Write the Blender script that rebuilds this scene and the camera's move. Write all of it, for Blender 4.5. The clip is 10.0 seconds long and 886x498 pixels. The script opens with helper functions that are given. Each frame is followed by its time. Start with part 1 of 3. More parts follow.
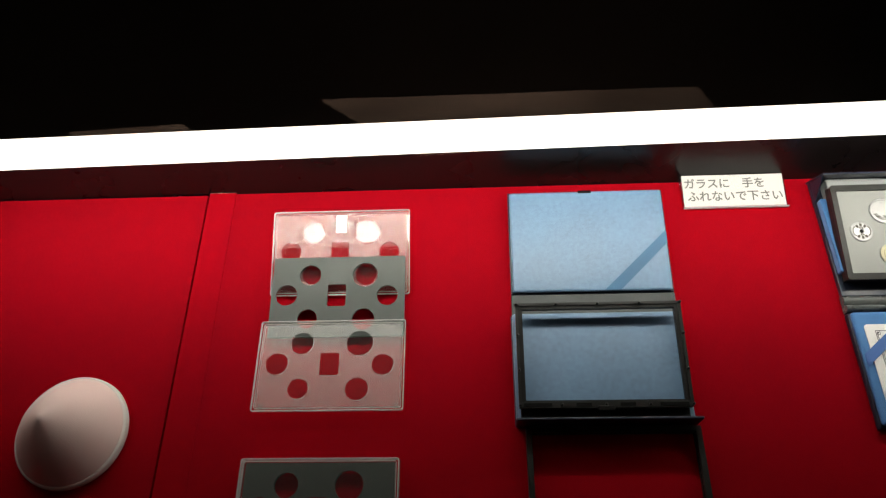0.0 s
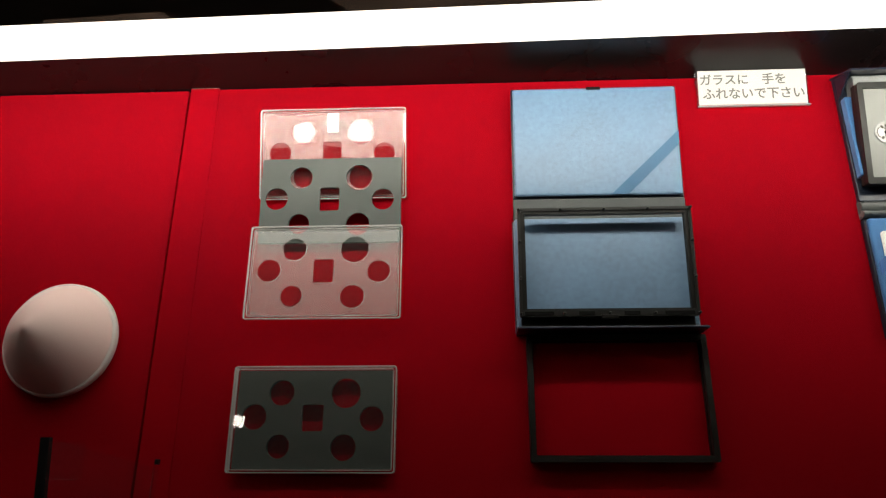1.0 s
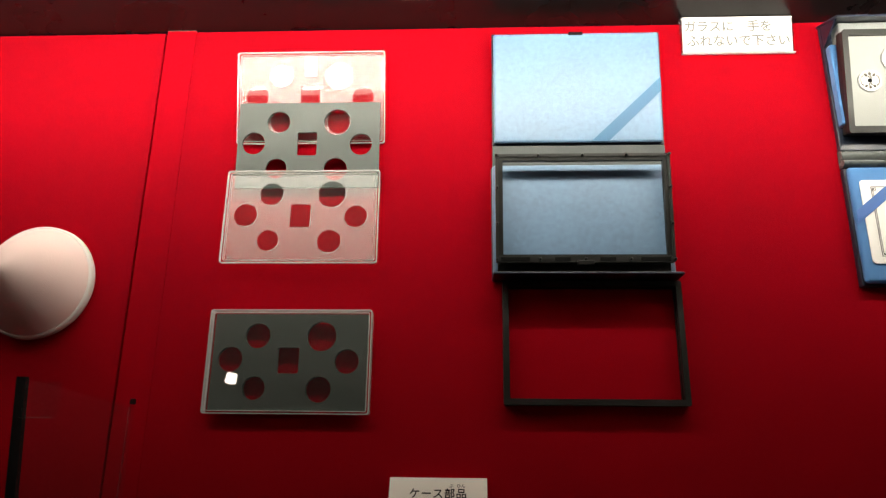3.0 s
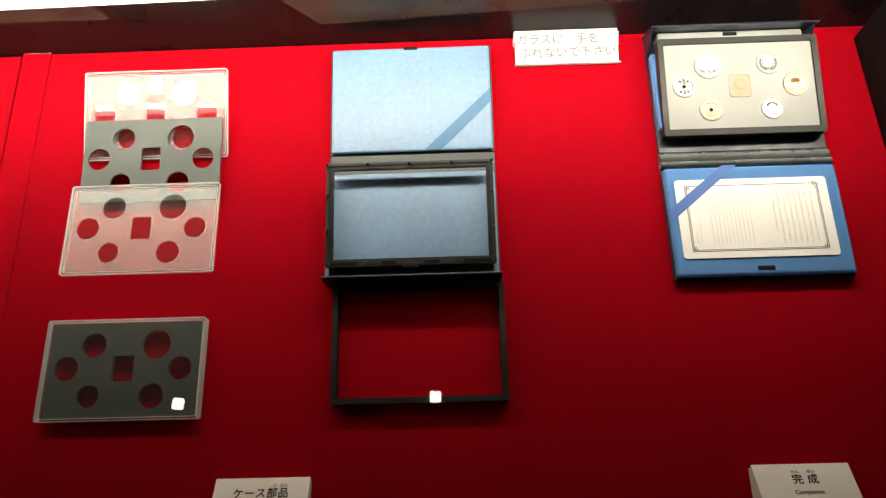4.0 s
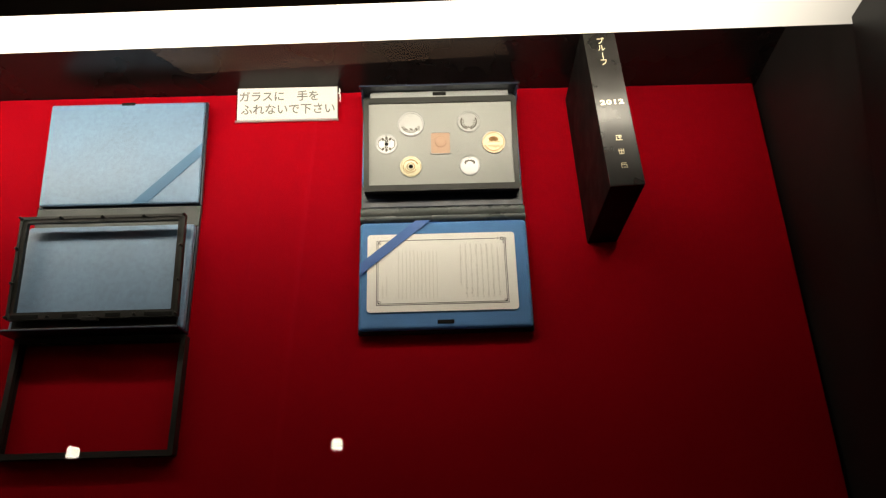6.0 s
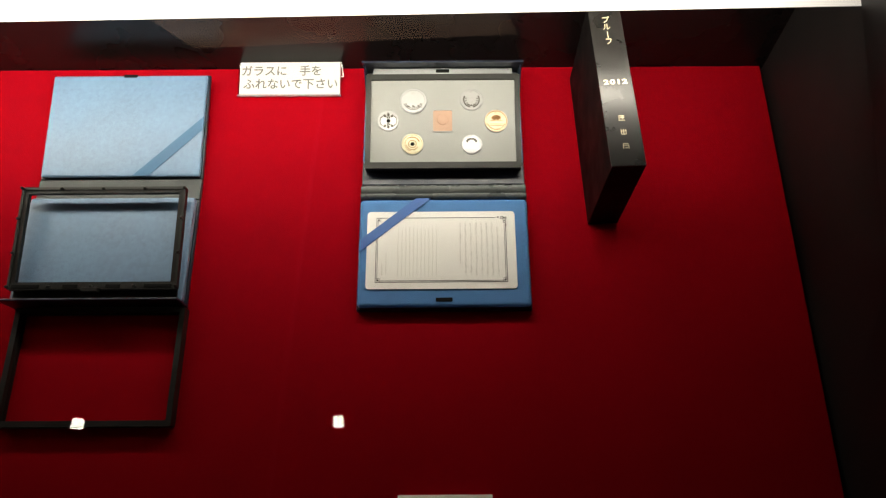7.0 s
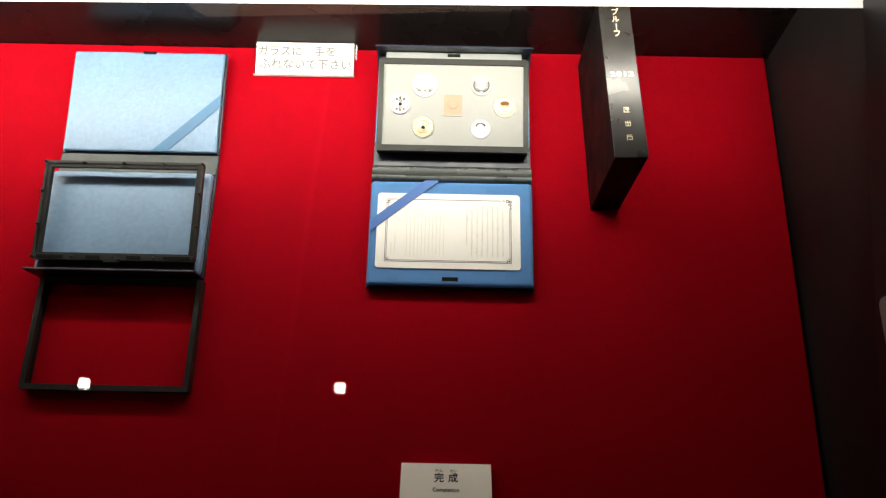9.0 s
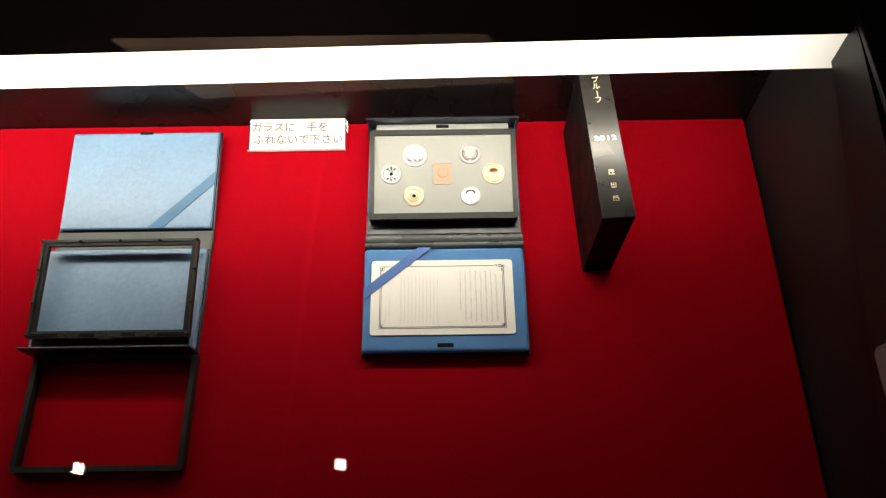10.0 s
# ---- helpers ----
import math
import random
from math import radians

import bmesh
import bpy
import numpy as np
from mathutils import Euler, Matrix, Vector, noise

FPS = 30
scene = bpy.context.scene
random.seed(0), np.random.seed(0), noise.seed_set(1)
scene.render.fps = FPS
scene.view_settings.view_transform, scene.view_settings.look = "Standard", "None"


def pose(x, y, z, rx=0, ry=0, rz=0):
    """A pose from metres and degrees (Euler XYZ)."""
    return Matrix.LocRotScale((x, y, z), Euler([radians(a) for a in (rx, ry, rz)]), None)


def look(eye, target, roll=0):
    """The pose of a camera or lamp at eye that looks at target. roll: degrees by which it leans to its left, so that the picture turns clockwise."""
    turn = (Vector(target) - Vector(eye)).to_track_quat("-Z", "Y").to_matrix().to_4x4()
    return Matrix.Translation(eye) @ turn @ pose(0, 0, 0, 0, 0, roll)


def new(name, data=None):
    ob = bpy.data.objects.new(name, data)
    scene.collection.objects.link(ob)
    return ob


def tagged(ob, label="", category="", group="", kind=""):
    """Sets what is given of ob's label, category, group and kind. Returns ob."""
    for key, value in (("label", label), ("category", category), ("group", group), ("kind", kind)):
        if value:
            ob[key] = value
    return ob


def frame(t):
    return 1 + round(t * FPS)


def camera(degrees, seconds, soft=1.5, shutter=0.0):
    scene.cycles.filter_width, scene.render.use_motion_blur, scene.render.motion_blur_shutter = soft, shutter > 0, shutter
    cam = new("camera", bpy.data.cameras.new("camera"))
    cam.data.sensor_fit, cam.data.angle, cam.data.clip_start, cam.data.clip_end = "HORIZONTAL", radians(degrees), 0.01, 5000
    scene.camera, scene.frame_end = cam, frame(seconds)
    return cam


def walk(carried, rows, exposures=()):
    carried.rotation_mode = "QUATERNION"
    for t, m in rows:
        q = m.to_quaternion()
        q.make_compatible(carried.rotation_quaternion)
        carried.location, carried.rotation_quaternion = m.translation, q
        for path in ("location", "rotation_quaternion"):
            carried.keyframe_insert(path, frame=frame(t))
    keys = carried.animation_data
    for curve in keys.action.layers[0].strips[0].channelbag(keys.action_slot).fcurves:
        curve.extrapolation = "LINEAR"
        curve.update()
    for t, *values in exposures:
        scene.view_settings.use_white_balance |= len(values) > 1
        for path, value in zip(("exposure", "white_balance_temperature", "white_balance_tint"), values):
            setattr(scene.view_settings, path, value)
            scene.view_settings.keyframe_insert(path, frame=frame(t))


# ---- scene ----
cam = camera(65.4, 10.0, soft=1.3)
# The case frame: x along the red panel, y into it, z up its slope; the whole case leans back by LEAN degrees.
LEAN, BASE = 20.0, 0.60
CASE = pose(0, 0, BASE, -LEAN, 0, 0)
PATH = [
    (0, (0.037, 0.014, 0.981), (-0.067, 1.776, 1.92), 0.3),
    (0.5, (0.029, 0.031, 1.003), (-0.073, 1.873, 1.776), 0.2),
    (1, (0.032, 0.042, 1.002), (-0.063, 1.926, 1.667), 0.2),
    (1.5, (0.037, 0.048, 0.998), (-0.058, 1.953, 1.601), 0.6),
    (2, (0.039, 0.055, 0.99), (-0.057, 1.97, 1.559), 0.9),
    (3.3, (0.064, 0.047, 0.981), (-0.015, 1.961, 1.554), 0.3),
    (3.5, (0.087, 0.045, 0.974), (0.016, 1.955, 1.565), -0.1),
    (4, (0.193, 0.038, 0.962), (0.154, 1.935, 1.594), -1.3),
    (4.5, (0.326, 0.036, 0.962), (0.305, 1.917, 1.641), -1.9),
    (5, (0.416, 0.034, 0.961), (0.416, 1.898, 1.686), -2.2),
    (5.5, (0.458, 0.029, 0.963), (0.475, 1.882, 1.715), -2.1),
    (7, (0.478, 0.031, 0.959), (0.48, 1.906, 1.656), -0.4),
    (7.5, (0.474, 0.02, 0.959), (0.472, 1.911, 1.611), 0.2),
    (8, (0.472, 0.01, 0.958), (0.464, 1.913, 1.573), 0.8),
    (8.5, (0.473, 0.007, 0.958), (0.468, 1.912, 1.567), 1.1),
    (9, (0.473, 0.002, 0.961), (0.47, 1.906, 1.574), 1.2),
    (9.5, (0.474, 0.001, 0.96), (0.462, 1.887, 1.626), 0.8),
    (10, (0.478, -0.001, 0.956), (0.479, 1.831, 1.757), -0.8),
]
walk(cam, [(t, CASE @ look(eye, target, roll)) for t, eye, target, roll in PATH], exposures=[
    (0.0, -0.5, 6250, 10), (0.5, -0.48, 6300, 10), (1.0, -0.38, 6350, 10), (1.5, -0.28, 6400, 10), (2.0, 0.08, 6450, 10), (3.5, 0.42, 6700, 10), (4.0, 0.42, 6900, 10), (4.5, 0.28, 7100, 10),
    (5.5, -0.35, 7200, 10), (7.0, -0.24, 6700, 10), (7.5, 0.12, 6600, 10), (8.0, 0.36, 6450, 10), (8.5, 0.38, 6450, 10), (9.5, 0.25, 6600, 10), (10.0, 0.05, 6800, 10)])

# ---- world and light ----
world = bpy.data.worlds.new("dark_room_air")
scene.world = world
world.use_nodes = True
world.node_tree.nodes["Background"].inputs["Color"].default_value = (0.5, 0.42, 0.36, 1)
world.node_tree.nodes["Background"].inputs["Strength"].default_value = 0.004
LAMP_POWER = 29.5
SPOT_POWER = 48.0


# ---- materials ----
def material(name):
    m = bpy.data.materials.new(name)
    m.use_nodes = True
    m.node_tree.nodes.clear()
    out = m.node_tree.nodes.new("ShaderNodeOutputMaterial")
    return m, m.node_tree, out


def wire(tree, a, b):
    tree.links.new(a, b)


def surface(name, color, rough=0.5, metal=0.0, vary=0.15, scale=30.0, grain=400.0, bump=0.15, rough_vary=0.1,
            sheen=0.0, coat=0.0, stretch=(1, 1, 1), spec=0.5, depth=0.0006, lumps=False):
    """A solid surface: two scales of tone and roughness variation and a fine relief."""
    m, tree, out = material(name)
    n = tree.nodes
    bsdf = n.new("ShaderNodeBsdfPrincipled")
    wire(tree, bsdf.outputs[0], out.inputs["Surface"])
    coord = n.new("ShaderNodeTexCoord")
    mapping = n.new("ShaderNodeMapping")
    mapping.inputs["Scale"].default_value = stretch
    wire(tree, coord.outputs["Object"], mapping.inputs["Vector"])
    big = n.new("ShaderNodeTexNoise")
    big.inputs["Scale"].default_value, big.inputs["Detail"].default_value = scale, 4
    fine = n.new("ShaderNodeTexNoise")
    fine.inputs["Scale"].default_value, fine.inputs["Detail"].default_value = grain, 3
    for node in (big, fine):
        wire(tree, mapping.outputs[0], node.inputs["Vector"])
    both = n.new("ShaderNodeMath")
    both.operation = "ADD"
    wire(tree, big.outputs["Fac"], both.inputs[0])
    wire(tree, fine.outputs["Fac"], both.inputs[1])
    tone = n.new("ShaderNodeMapRange")
    tone.inputs["From Min"].default_value, tone.inputs["From Max"].default_value = 0.6, 1.4
    tone.inputs["To Min"].default_value, tone.inputs["To Max"].default_value = 1 - vary, 1 + vary
    wire(tree, both.outputs[0], tone.inputs["Value"])
    mul = n.new("ShaderNodeMix")
    mul.data_type, mul.blend_type = "RGBA", "MULTIPLY"
    mul.inputs["Factor"].default_value = 1
    mul.inputs["A"].default_value = (*color, 1)
    wire(tree, tone.outputs[0], mul.inputs["B"])
    wire(tree, mul.outputs["Result"], bsdf.inputs["Base Color"])
    rr = n.new("ShaderNodeMapRange")
    rr.inputs["From Min"].default_value, rr.inputs["From Max"].default_value = 0.3, 0.7
    rr.inputs["To Min"].default_value = max(0.02, rough - rough_vary)
    rr.inputs["To Max"].default_value = min(1, rough + rough_vary)
    wire(tree, big.outputs["Fac"], rr.inputs["Value"])
    wire(tree, rr.outputs[0], bsdf.inputs["Roughness"])
    bsdf.inputs["Metallic"].default_value = metal
    bsdf.inputs["Specular IOR Level"].default_value = spec
    if sheen:
        bsdf.inputs["Sheen Weight"].default_value = sheen
        bsdf.inputs["Sheen Roughness"].default_value = 0.5
        bsdf.inputs["Sheen Tint"].default_value = (0.95, 0.97, 0.97, 1)
    if coat:
        bsdf.inputs["Coat Weight"].default_value, bsdf.inputs["Coat Roughness"].default_value = coat, 0.08
    if bump:
        bp = n.new("ShaderNodeBump")
        bp.inputs["Strength"].default_value, bp.inputs["Distance"].default_value = bump, depth
        wire(tree, (both if lumps else fine).outputs[0], bp.inputs["Height"])
        wire(tree, bp.outputs[0], bsdf.inputs["Normal"])
    return m


def clear(name, tint, haze, rough, gloss_rough, ior=1.49):
    """See-through plastic: light passes straight, part of it scattered by a milky layer, with a Fresnel gloss."""
    m, tree, out = material(name)
    n = tree.nodes
    through_it = n.new("ShaderNodeBsdfTransparent")
    through_it.inputs["Color"].default_value = (*tint, 1)
    milk = n.new("ShaderNodeBsdfDiffuse")
    milk.inputs["Color"].default_value = (0.8, 0.79, 0.77, 1)
    cloud = n.new("ShaderNodeTexNoise")
    cloud.inputs["Scale"].default_value = 60
    amount = n.new("ShaderNodeMapRange")
    amount.inputs["To Min"].default_value, amount.inputs["To Max"].default_value = haze * 0.88, min(1, haze * 1.12)
    wire(tree, cloud.outputs["Fac"], amount.inputs["Value"])
    base = n.new("ShaderNodeMixShader")
    wire(tree, amount.outputs[0], base.inputs["Fac"])
    wire(tree, through_it.outputs[0], base.inputs[1])
    wire(tree, milk.outputs[0], base.inputs[2])
    gloss = n.new("ShaderNodeBsdfGlossy")
    gloss.inputs["Roughness"].default_value = gloss_rough
    fres = n.new("ShaderNodeFresnel")
    fres.inputs["IOR"].default_value = ior
    top = n.new("ShaderNodeMixShader")
    wire(tree, fres.outputs[0], top.inputs["Fac"])
    wire(tree, base.outputs[0], top.inputs[1])
    wire(tree, gloss.outputs[0], top.inputs[2])
    wire(tree, top.outputs[0], out.inputs["Surface"])
    return m


def glow(name, color, power):
    m, tree, out = material(name)
    e = tree.nodes.new("ShaderNodeEmission")
    e.inputs["Color"].default_value, e.inputs["Strength"].default_value = (*color, 1), power
    wire(tree, e.outputs[0], out.inputs["Surface"])
    return m


RED = surface("red_cloth", (0.295, 0.0014, 0.0072), rough=0.9, vary=0.10, scale=9, grain=1500, bump=0.35, spec=0.03, depth=0.0004)
RED_TAPE = surface("red_cloth_tape", (0.315, 0.0013, 0.0072), rough=0.9, vary=0.10, scale=14, grain=1200, bump=0.3, spec=0.03)
CEIL = surface("black_gloss_laminate", (0.005, 0.0035, 0.0035), rough=0.28, vary=0.2, scale=12, grain=300, bump=0.01, rough_vary=0.03, spec=0.4)
WALL = surface("black_satin_laminate", (0.0095, 0.0085, 0.0082), spec=0.32, rough=0.5, vary=0.2, scale=10, grain=260, bump=0.08)
PILLAR = surface("black_pillar_laminate", (0.008, 0.007, 0.0065), rough=0.5, vary=0.2, scale=10, grain=260, bump=0.08)
ROOM = surface("dark_room_paint", (0.02, 0.018, 0.017), rough=0.85, vary=0.2, scale=3, grain=60, bump=0.1)
TIMBER = surface("brown_ceiling_board", (0.16, 0.10, 0.07), rough=0.6, vary=0.25, scale=5, grain=70, bump=0.1, stretch=(1, 8, 1))
CARPET = surface("dark_carpet", (0.03, 0.028, 0.03), rough=0.95, vary=0.25, scale=20, grain=300, bump=0.4)
PALE_VELVET = surface("pale_blue_velvet", (0.094, 0.192, 0.318), rough=0.5, vary=0.22, scale=18, grain=260, bump=0.14, sheen=0.32, spec=0.85, rough_vary=0.08, depth=0.0008, lumps=True)
BLUE_VELVET = surface("blue_velvet", (0.07, 0.21, 0.47), rough=0.7, vary=0.15, scale=45, grain=900, bump=0.3, sheen=0.25, spec=0.3)
PALE_RIBBON = surface("steel_blue_ribbon", (0.055, 0.142, 0.25), rough=0.6, spec=0.35, vary=0.08, scale=60, grain=1400, bump=0.2)
BLUE_RIBBON = surface("royal_blue_ribbon", (0.045, 0.14, 0.42), rough=0.5, vary=0.08, scale=60, grain=1400, bump=0.2)
NAVY = surface("navy_leatherette", (0.012, 0.018, 0.035), rough=0.4, vary=0.2, scale=60, grain=700, bump=0.25)
GREY_SPINE = surface("grey_paper_spine", (0.052, 0.060, 0.060), rough=0.6, vary=0.12, scale=50, grain=800, bump=0.2)
SHINY_SPINE = surface("grey_leatherette_fold", (0.11, 0.12, 0.118), rough=0.27, vary=0.15, scale=40, grain=500, bump=0.06)
BLACK_PLASTIC = surface("black_plastic", (0.009, 0.0088, 0.0078), spec=0.3, rough=0.42, vary=0.15, scale=50, grain=900, bump=0.1)
DARK_FRAME = surface("charcoal_plastic", (0.018, 0.0185, 0.0165), spec=0.32, rough=0.42, vary=0.15, scale=50, grain=900, bump=0.1)
GREY_PLATE = surface("grey_green_plate", (0.062, 0.074, 0.066), rough=0.55, vary=0.06, scale=40, grain=1200, bump=0.08)
COIN_PLATE = surface("grey_coin_plate", (0.24, 0.247, 0.235), rough=0.5, vary=0.05, scale=30, grain=1500, bump=0.08)
PALE_STRIP = surface("pale_grey_pad", (0.25, 0.26, 0.26), rough=0.5, vary=0.1, scale=40, grain=900, bump=0.1)
CARD = surface("ivory_card", (0.90, 0.895, 0.85), rough=0.6, vary=0.03, scale=20, grain=900, bump=0.05)
CAPTION = surface("caption_board", (0.86, 0.845, 0.76), rough=0.6, vary=0.03, scale=20, grain=900, bump=0.05)
PAPER = surface("white_paper", (0.60, 0.595, 0.57), rough=0.55, vary=0.03, scale=20, grain=900, bump=0.05)
INK = surface("black_ink", (0.007, 0.007, 0.007), spec=0.1, rough=0.7, vary=0.1, bump=0)
GREY_INK = surface("grey_ink", (0.62, 0.61, 0.57), rough=0.6, vary=0.1, bump=0)
SIGN_INK = surface("grey_sign_ink", (0.14, 0.138, 0.13), rough=0.7, vary=0.1, bump=0)
FAINT_INK = surface("faint_grey_ink", (0.74, 0.73, 0.68), rough=0.6, vary=0.1, bump=0)
GOLD_INK = surface("gold_foil", (0.85, 0.74, 0.50), rough=0.4, metal=0.25, vary=0.05, bump=0)
# slipcase black again, darkened and dulled so that the sides look unlit
SHADED_CARD = surface("black_card_shaded", (0.0045, 0.0042, 0.0042), rough=0.55, vary=0.2, scale=40, grain=1600, bump=0.04, spec=0.06)
BLACK_CARD = surface("black_coated_card", (0.014, 0.013, 0.012), spec=0.5, rough=0.30, vary=0.2, scale=40, grain=1600, bump=0.04, rough_vary=0.06)
PLASTER = surface("off_white_plaster", (0.88, 0.69, 0.64), rough=0.75, vary=0.06, scale=30, grain=500, bump=0.15)
RIM_WHITE = surface("white_moulded_rim", (0.78, 0.75, 0.70), rough=0.5, vary=0.05, scale=30, grain=500, bump=0.1)
SILVER = surface("polished_silver_coin", (0.34, 0.34, 0.335), rough=0.3, metal=0.35, rough_vary=0.04, vary=0.06, scale=160, grain=900, bump=0.12)
NICKEL = surface("cupronickel_coin", (0.28, 0.28, 0.275), rough=0.3, metal=0.35, rough_vary=0.04, vary=0.08, scale=160, grain=900, bump=0.12)
BRASS = surface("brass_coin", (0.32, 0.295, 0.19), rough=0.3, metal=0.35, rough_vary=0.04, vary=0.08, scale=160, grain=900, bump=0.12)
BRONZE = surface("bronze_coin", (0.35, 0.26, 0.16), rough=0.3, metal=0.35, rough_vary=0.04, vary=0.1, scale=160, grain=900, bump=0.12)
# dark colours that paint the shade of the coin relief
RELIEF_SHADE_BROWN = surface("engraved_bronze_shadow", (0.20, 0.105, 0.045), spec=0.1, rough=0.8, vary=0.2, scale=200, bump=0)
RELIEF_SHADE = surface("engraved_coin_shadow", (0.075, 0.068, 0.058), spec=0.1, rough=0.8, metal=0.0, vary=0.2, scale=200, bump=0)
COPPER = surface("copper_medal", (0.36, 0.225, 0.155), rough=0.6, metal=0.2, vary=0.1, scale=160, grain=900, bump=0.1)
ALUMINIUM = surface("aluminium_coin", (0.34, 0.34, 0.345), rough=0.3, metal=0.35, rough_vary=0.04, vary=0.05, scale=160, grain=900, bump=0.12)
FROST = clear("frosted_acrylic", (0.985, 0.98, 0.98), 0.16, 0.5, 0.42, ior=1.28)
ACRYLIC = clear("clear_acrylic", (0.985, 0.99, 0.99), 0.01, 0.1, 0.04)
CLEAR_THIN = clear("thin_clear_acrylic", (0.97, 0.97, 0.97), 0.004, 0.1, 0.05, ior=1.12)
FAINT_EDGE = clear("faint_acrylic_edge", (0.96, 0.96, 0.96), 0.035, 0.1, 0.1, ior=1.1)
EDGE = clear("acrylic_edge", (0.98, 0.98, 0.98), 0.45, 0.1, 0.12)
GLASS = clear("showcase_glass", (0.98, 0.985, 0.98), 0.0, 0.0, 0.0, ior=1.48)
GLASS_INSIDE = clear("showcase_glass_inside", (0.985, 0.99, 0.985), 0.0, 0.0, 0.0, ior=1.0)
LAMP_GLOW = glow("lamp_diffuser_glow", (1.0, 0.93, 0.82), 3.0)
# the diffuser fades past the end of the tube
fade_tree = LAMP_GLOW.node_tree
fade_coord, fade_axis, fade_range = (fade_tree.nodes.new(k) for k in ("ShaderNodeTexCoord", "ShaderNodeSeparateXYZ", "ShaderNodeMapRange"))
wire(fade_tree, fade_coord.outputs["Object"], fade_axis.inputs[0])
wire(fade_tree, fade_axis.outputs["X"], fade_range.inputs["Value"])
for key, value in (("From Min", -0.20), ("From Max", 0.0), ("To Min", 3.0), ("To Max", 0.75)):
    fade_range.inputs[key].default_value = value
for node in fade_tree.nodes:
    if node.type == "EMISSION":
        wire(fade_tree, fade_range.outputs[0], node.inputs["Strength"])
TUBE_GLOW = glow("lamp_tube_glow", (1.0, 0.93, 0.80), LAMP_POWER)
PANEL_GLOW = glow("ceiling_panel_glow", (1.0, 0.62, 0.40), 2.0)
# the glow varies in patches and fades along x
panel_tree = PANEL_GLOW.node_tree
panel_noise, panel_range = panel_tree.nodes.new("ShaderNodeTexNoise"), panel_tree.nodes.new("ShaderNodeMapRange")
panel_noise.inputs["Scale"].default_value = 3.5
for key, value in (("From Min", 0.3), ("From Max", 0.7), ("To Min", 0.75), ("To Max", 1.9)):
    panel_range.inputs[key].default_value = value
wire(panel_tree, panel_noise.outputs["Fac"], panel_range.inputs["Value"])
panel_coord, panel_axis, panel_end, panel_fade = (panel_tree.nodes.new(k) for k in ("ShaderNodeTexCoord", "ShaderNodeSeparateXYZ", "ShaderNodeMapRange", "ShaderNodeMath"))
for key, value in (("From Min", 0.15), ("From Max", 0.82), ("To Min", 1.0), ("To Max", 0.08)):
    panel_end.inputs[key].default_value = value
panel_fade.operation = "MULTIPLY"
wire(panel_tree, panel_coord.outputs["Object"], panel_axis.inputs[0])
wire(panel_tree, panel_axis.outputs["X"], panel_end.inputs["Value"])
wire(panel_tree, panel_range.outputs[0], panel_fade.inputs[0])
wire(panel_tree, panel_end.outputs[0], panel_fade.inputs[1])
for node in panel_tree.nodes:
    if node.type == "EMISSION":
        wire(panel_tree, panel_fade.outputs[0], node.inputs["Strength"])
SPOT_GLOW = glow("downlight_glow", (1.0, 0.88, 0.74), SPOT_POWER)


# ---- mesh helpers ----
def part(name, bm, mat, parent=None, label="", m=None, smooth=False):
    """Links a bmesh as one mesh object, under a thing or part, or in the case frame."""
    me = bpy.data.meshes.new(name)
    bmesh.ops.recalc_face_normals(bm, faces=bm.faces[:])
    if smooth:
        for f in bm.faces:
            f.smooth = True
    bm.to_mesh(me)
    bm.free()
    me.materials.append(mat)
    ob = new(name, me)
    ob.visible_shadow = mat not in (FROST, ACRYLIC, CLEAR_THIN, FAINT_EDGE, EDGE)
    if parent:
        ob.parent = parent
        if m is not None:
            ob.matrix_basis = m
    else:
        ob.matrix_world = CASE if m is None else m
    if label:
        ob["label"] = label
    return ob


def thing(name, x, y, z, label, category, group="", turn=(0, 0, 0)):
    ob = new(name)
    ob.empty_display_size = 0.02
    ob.matrix_world = CASE @ pose(x, y, z, *turn)
    return tagged(ob, label, category, group)


def box(x0, x1, y0, y1, z0, z1, bevel=0.0, bm=None, segments=2):
    bm = bm or bmesh.new()
    made = bmesh.ops.create_cube(bm, size=1)["verts"]
    for v in made:
        v.co = Vector((x0 + (v.co.x + 0.5) * (x1 - x0), y0 + (v.co.y + 0.5) * (y1 - y0), z0 + (v.co.z + 0.5) * (z1 - z0)))
    if bevel:
        edges = list({e for v in made for e in v.link_edges})
        bmesh.ops.bevel(bm, geom=edges, offset=bevel, segments=segments, affect="EDGES", profile=0.5)
    return bm


def round_rect(x0, x1, z0, z1, r, n=5):
    pts = []
    for cx, cz, a0 in ((x1 - r, z1 - r, 0), (x0 + r, z1 - r, 90), (x0 + r, z0 + r, 180), (x1 - r, z0 + r, 270)):
        for i in range(n + 1):
            a = radians(a0 + 90 * i / n)
            pts.append((cx + r * math.cos(a), cz + r * math.sin(a)))
    return pts


def circle(cx, cz, r, n=40):
    return [(cx + r * math.cos(2 * math.pi * i / n), cz + r * math.sin(2 * math.pi * i / n)) for i in range(n)]


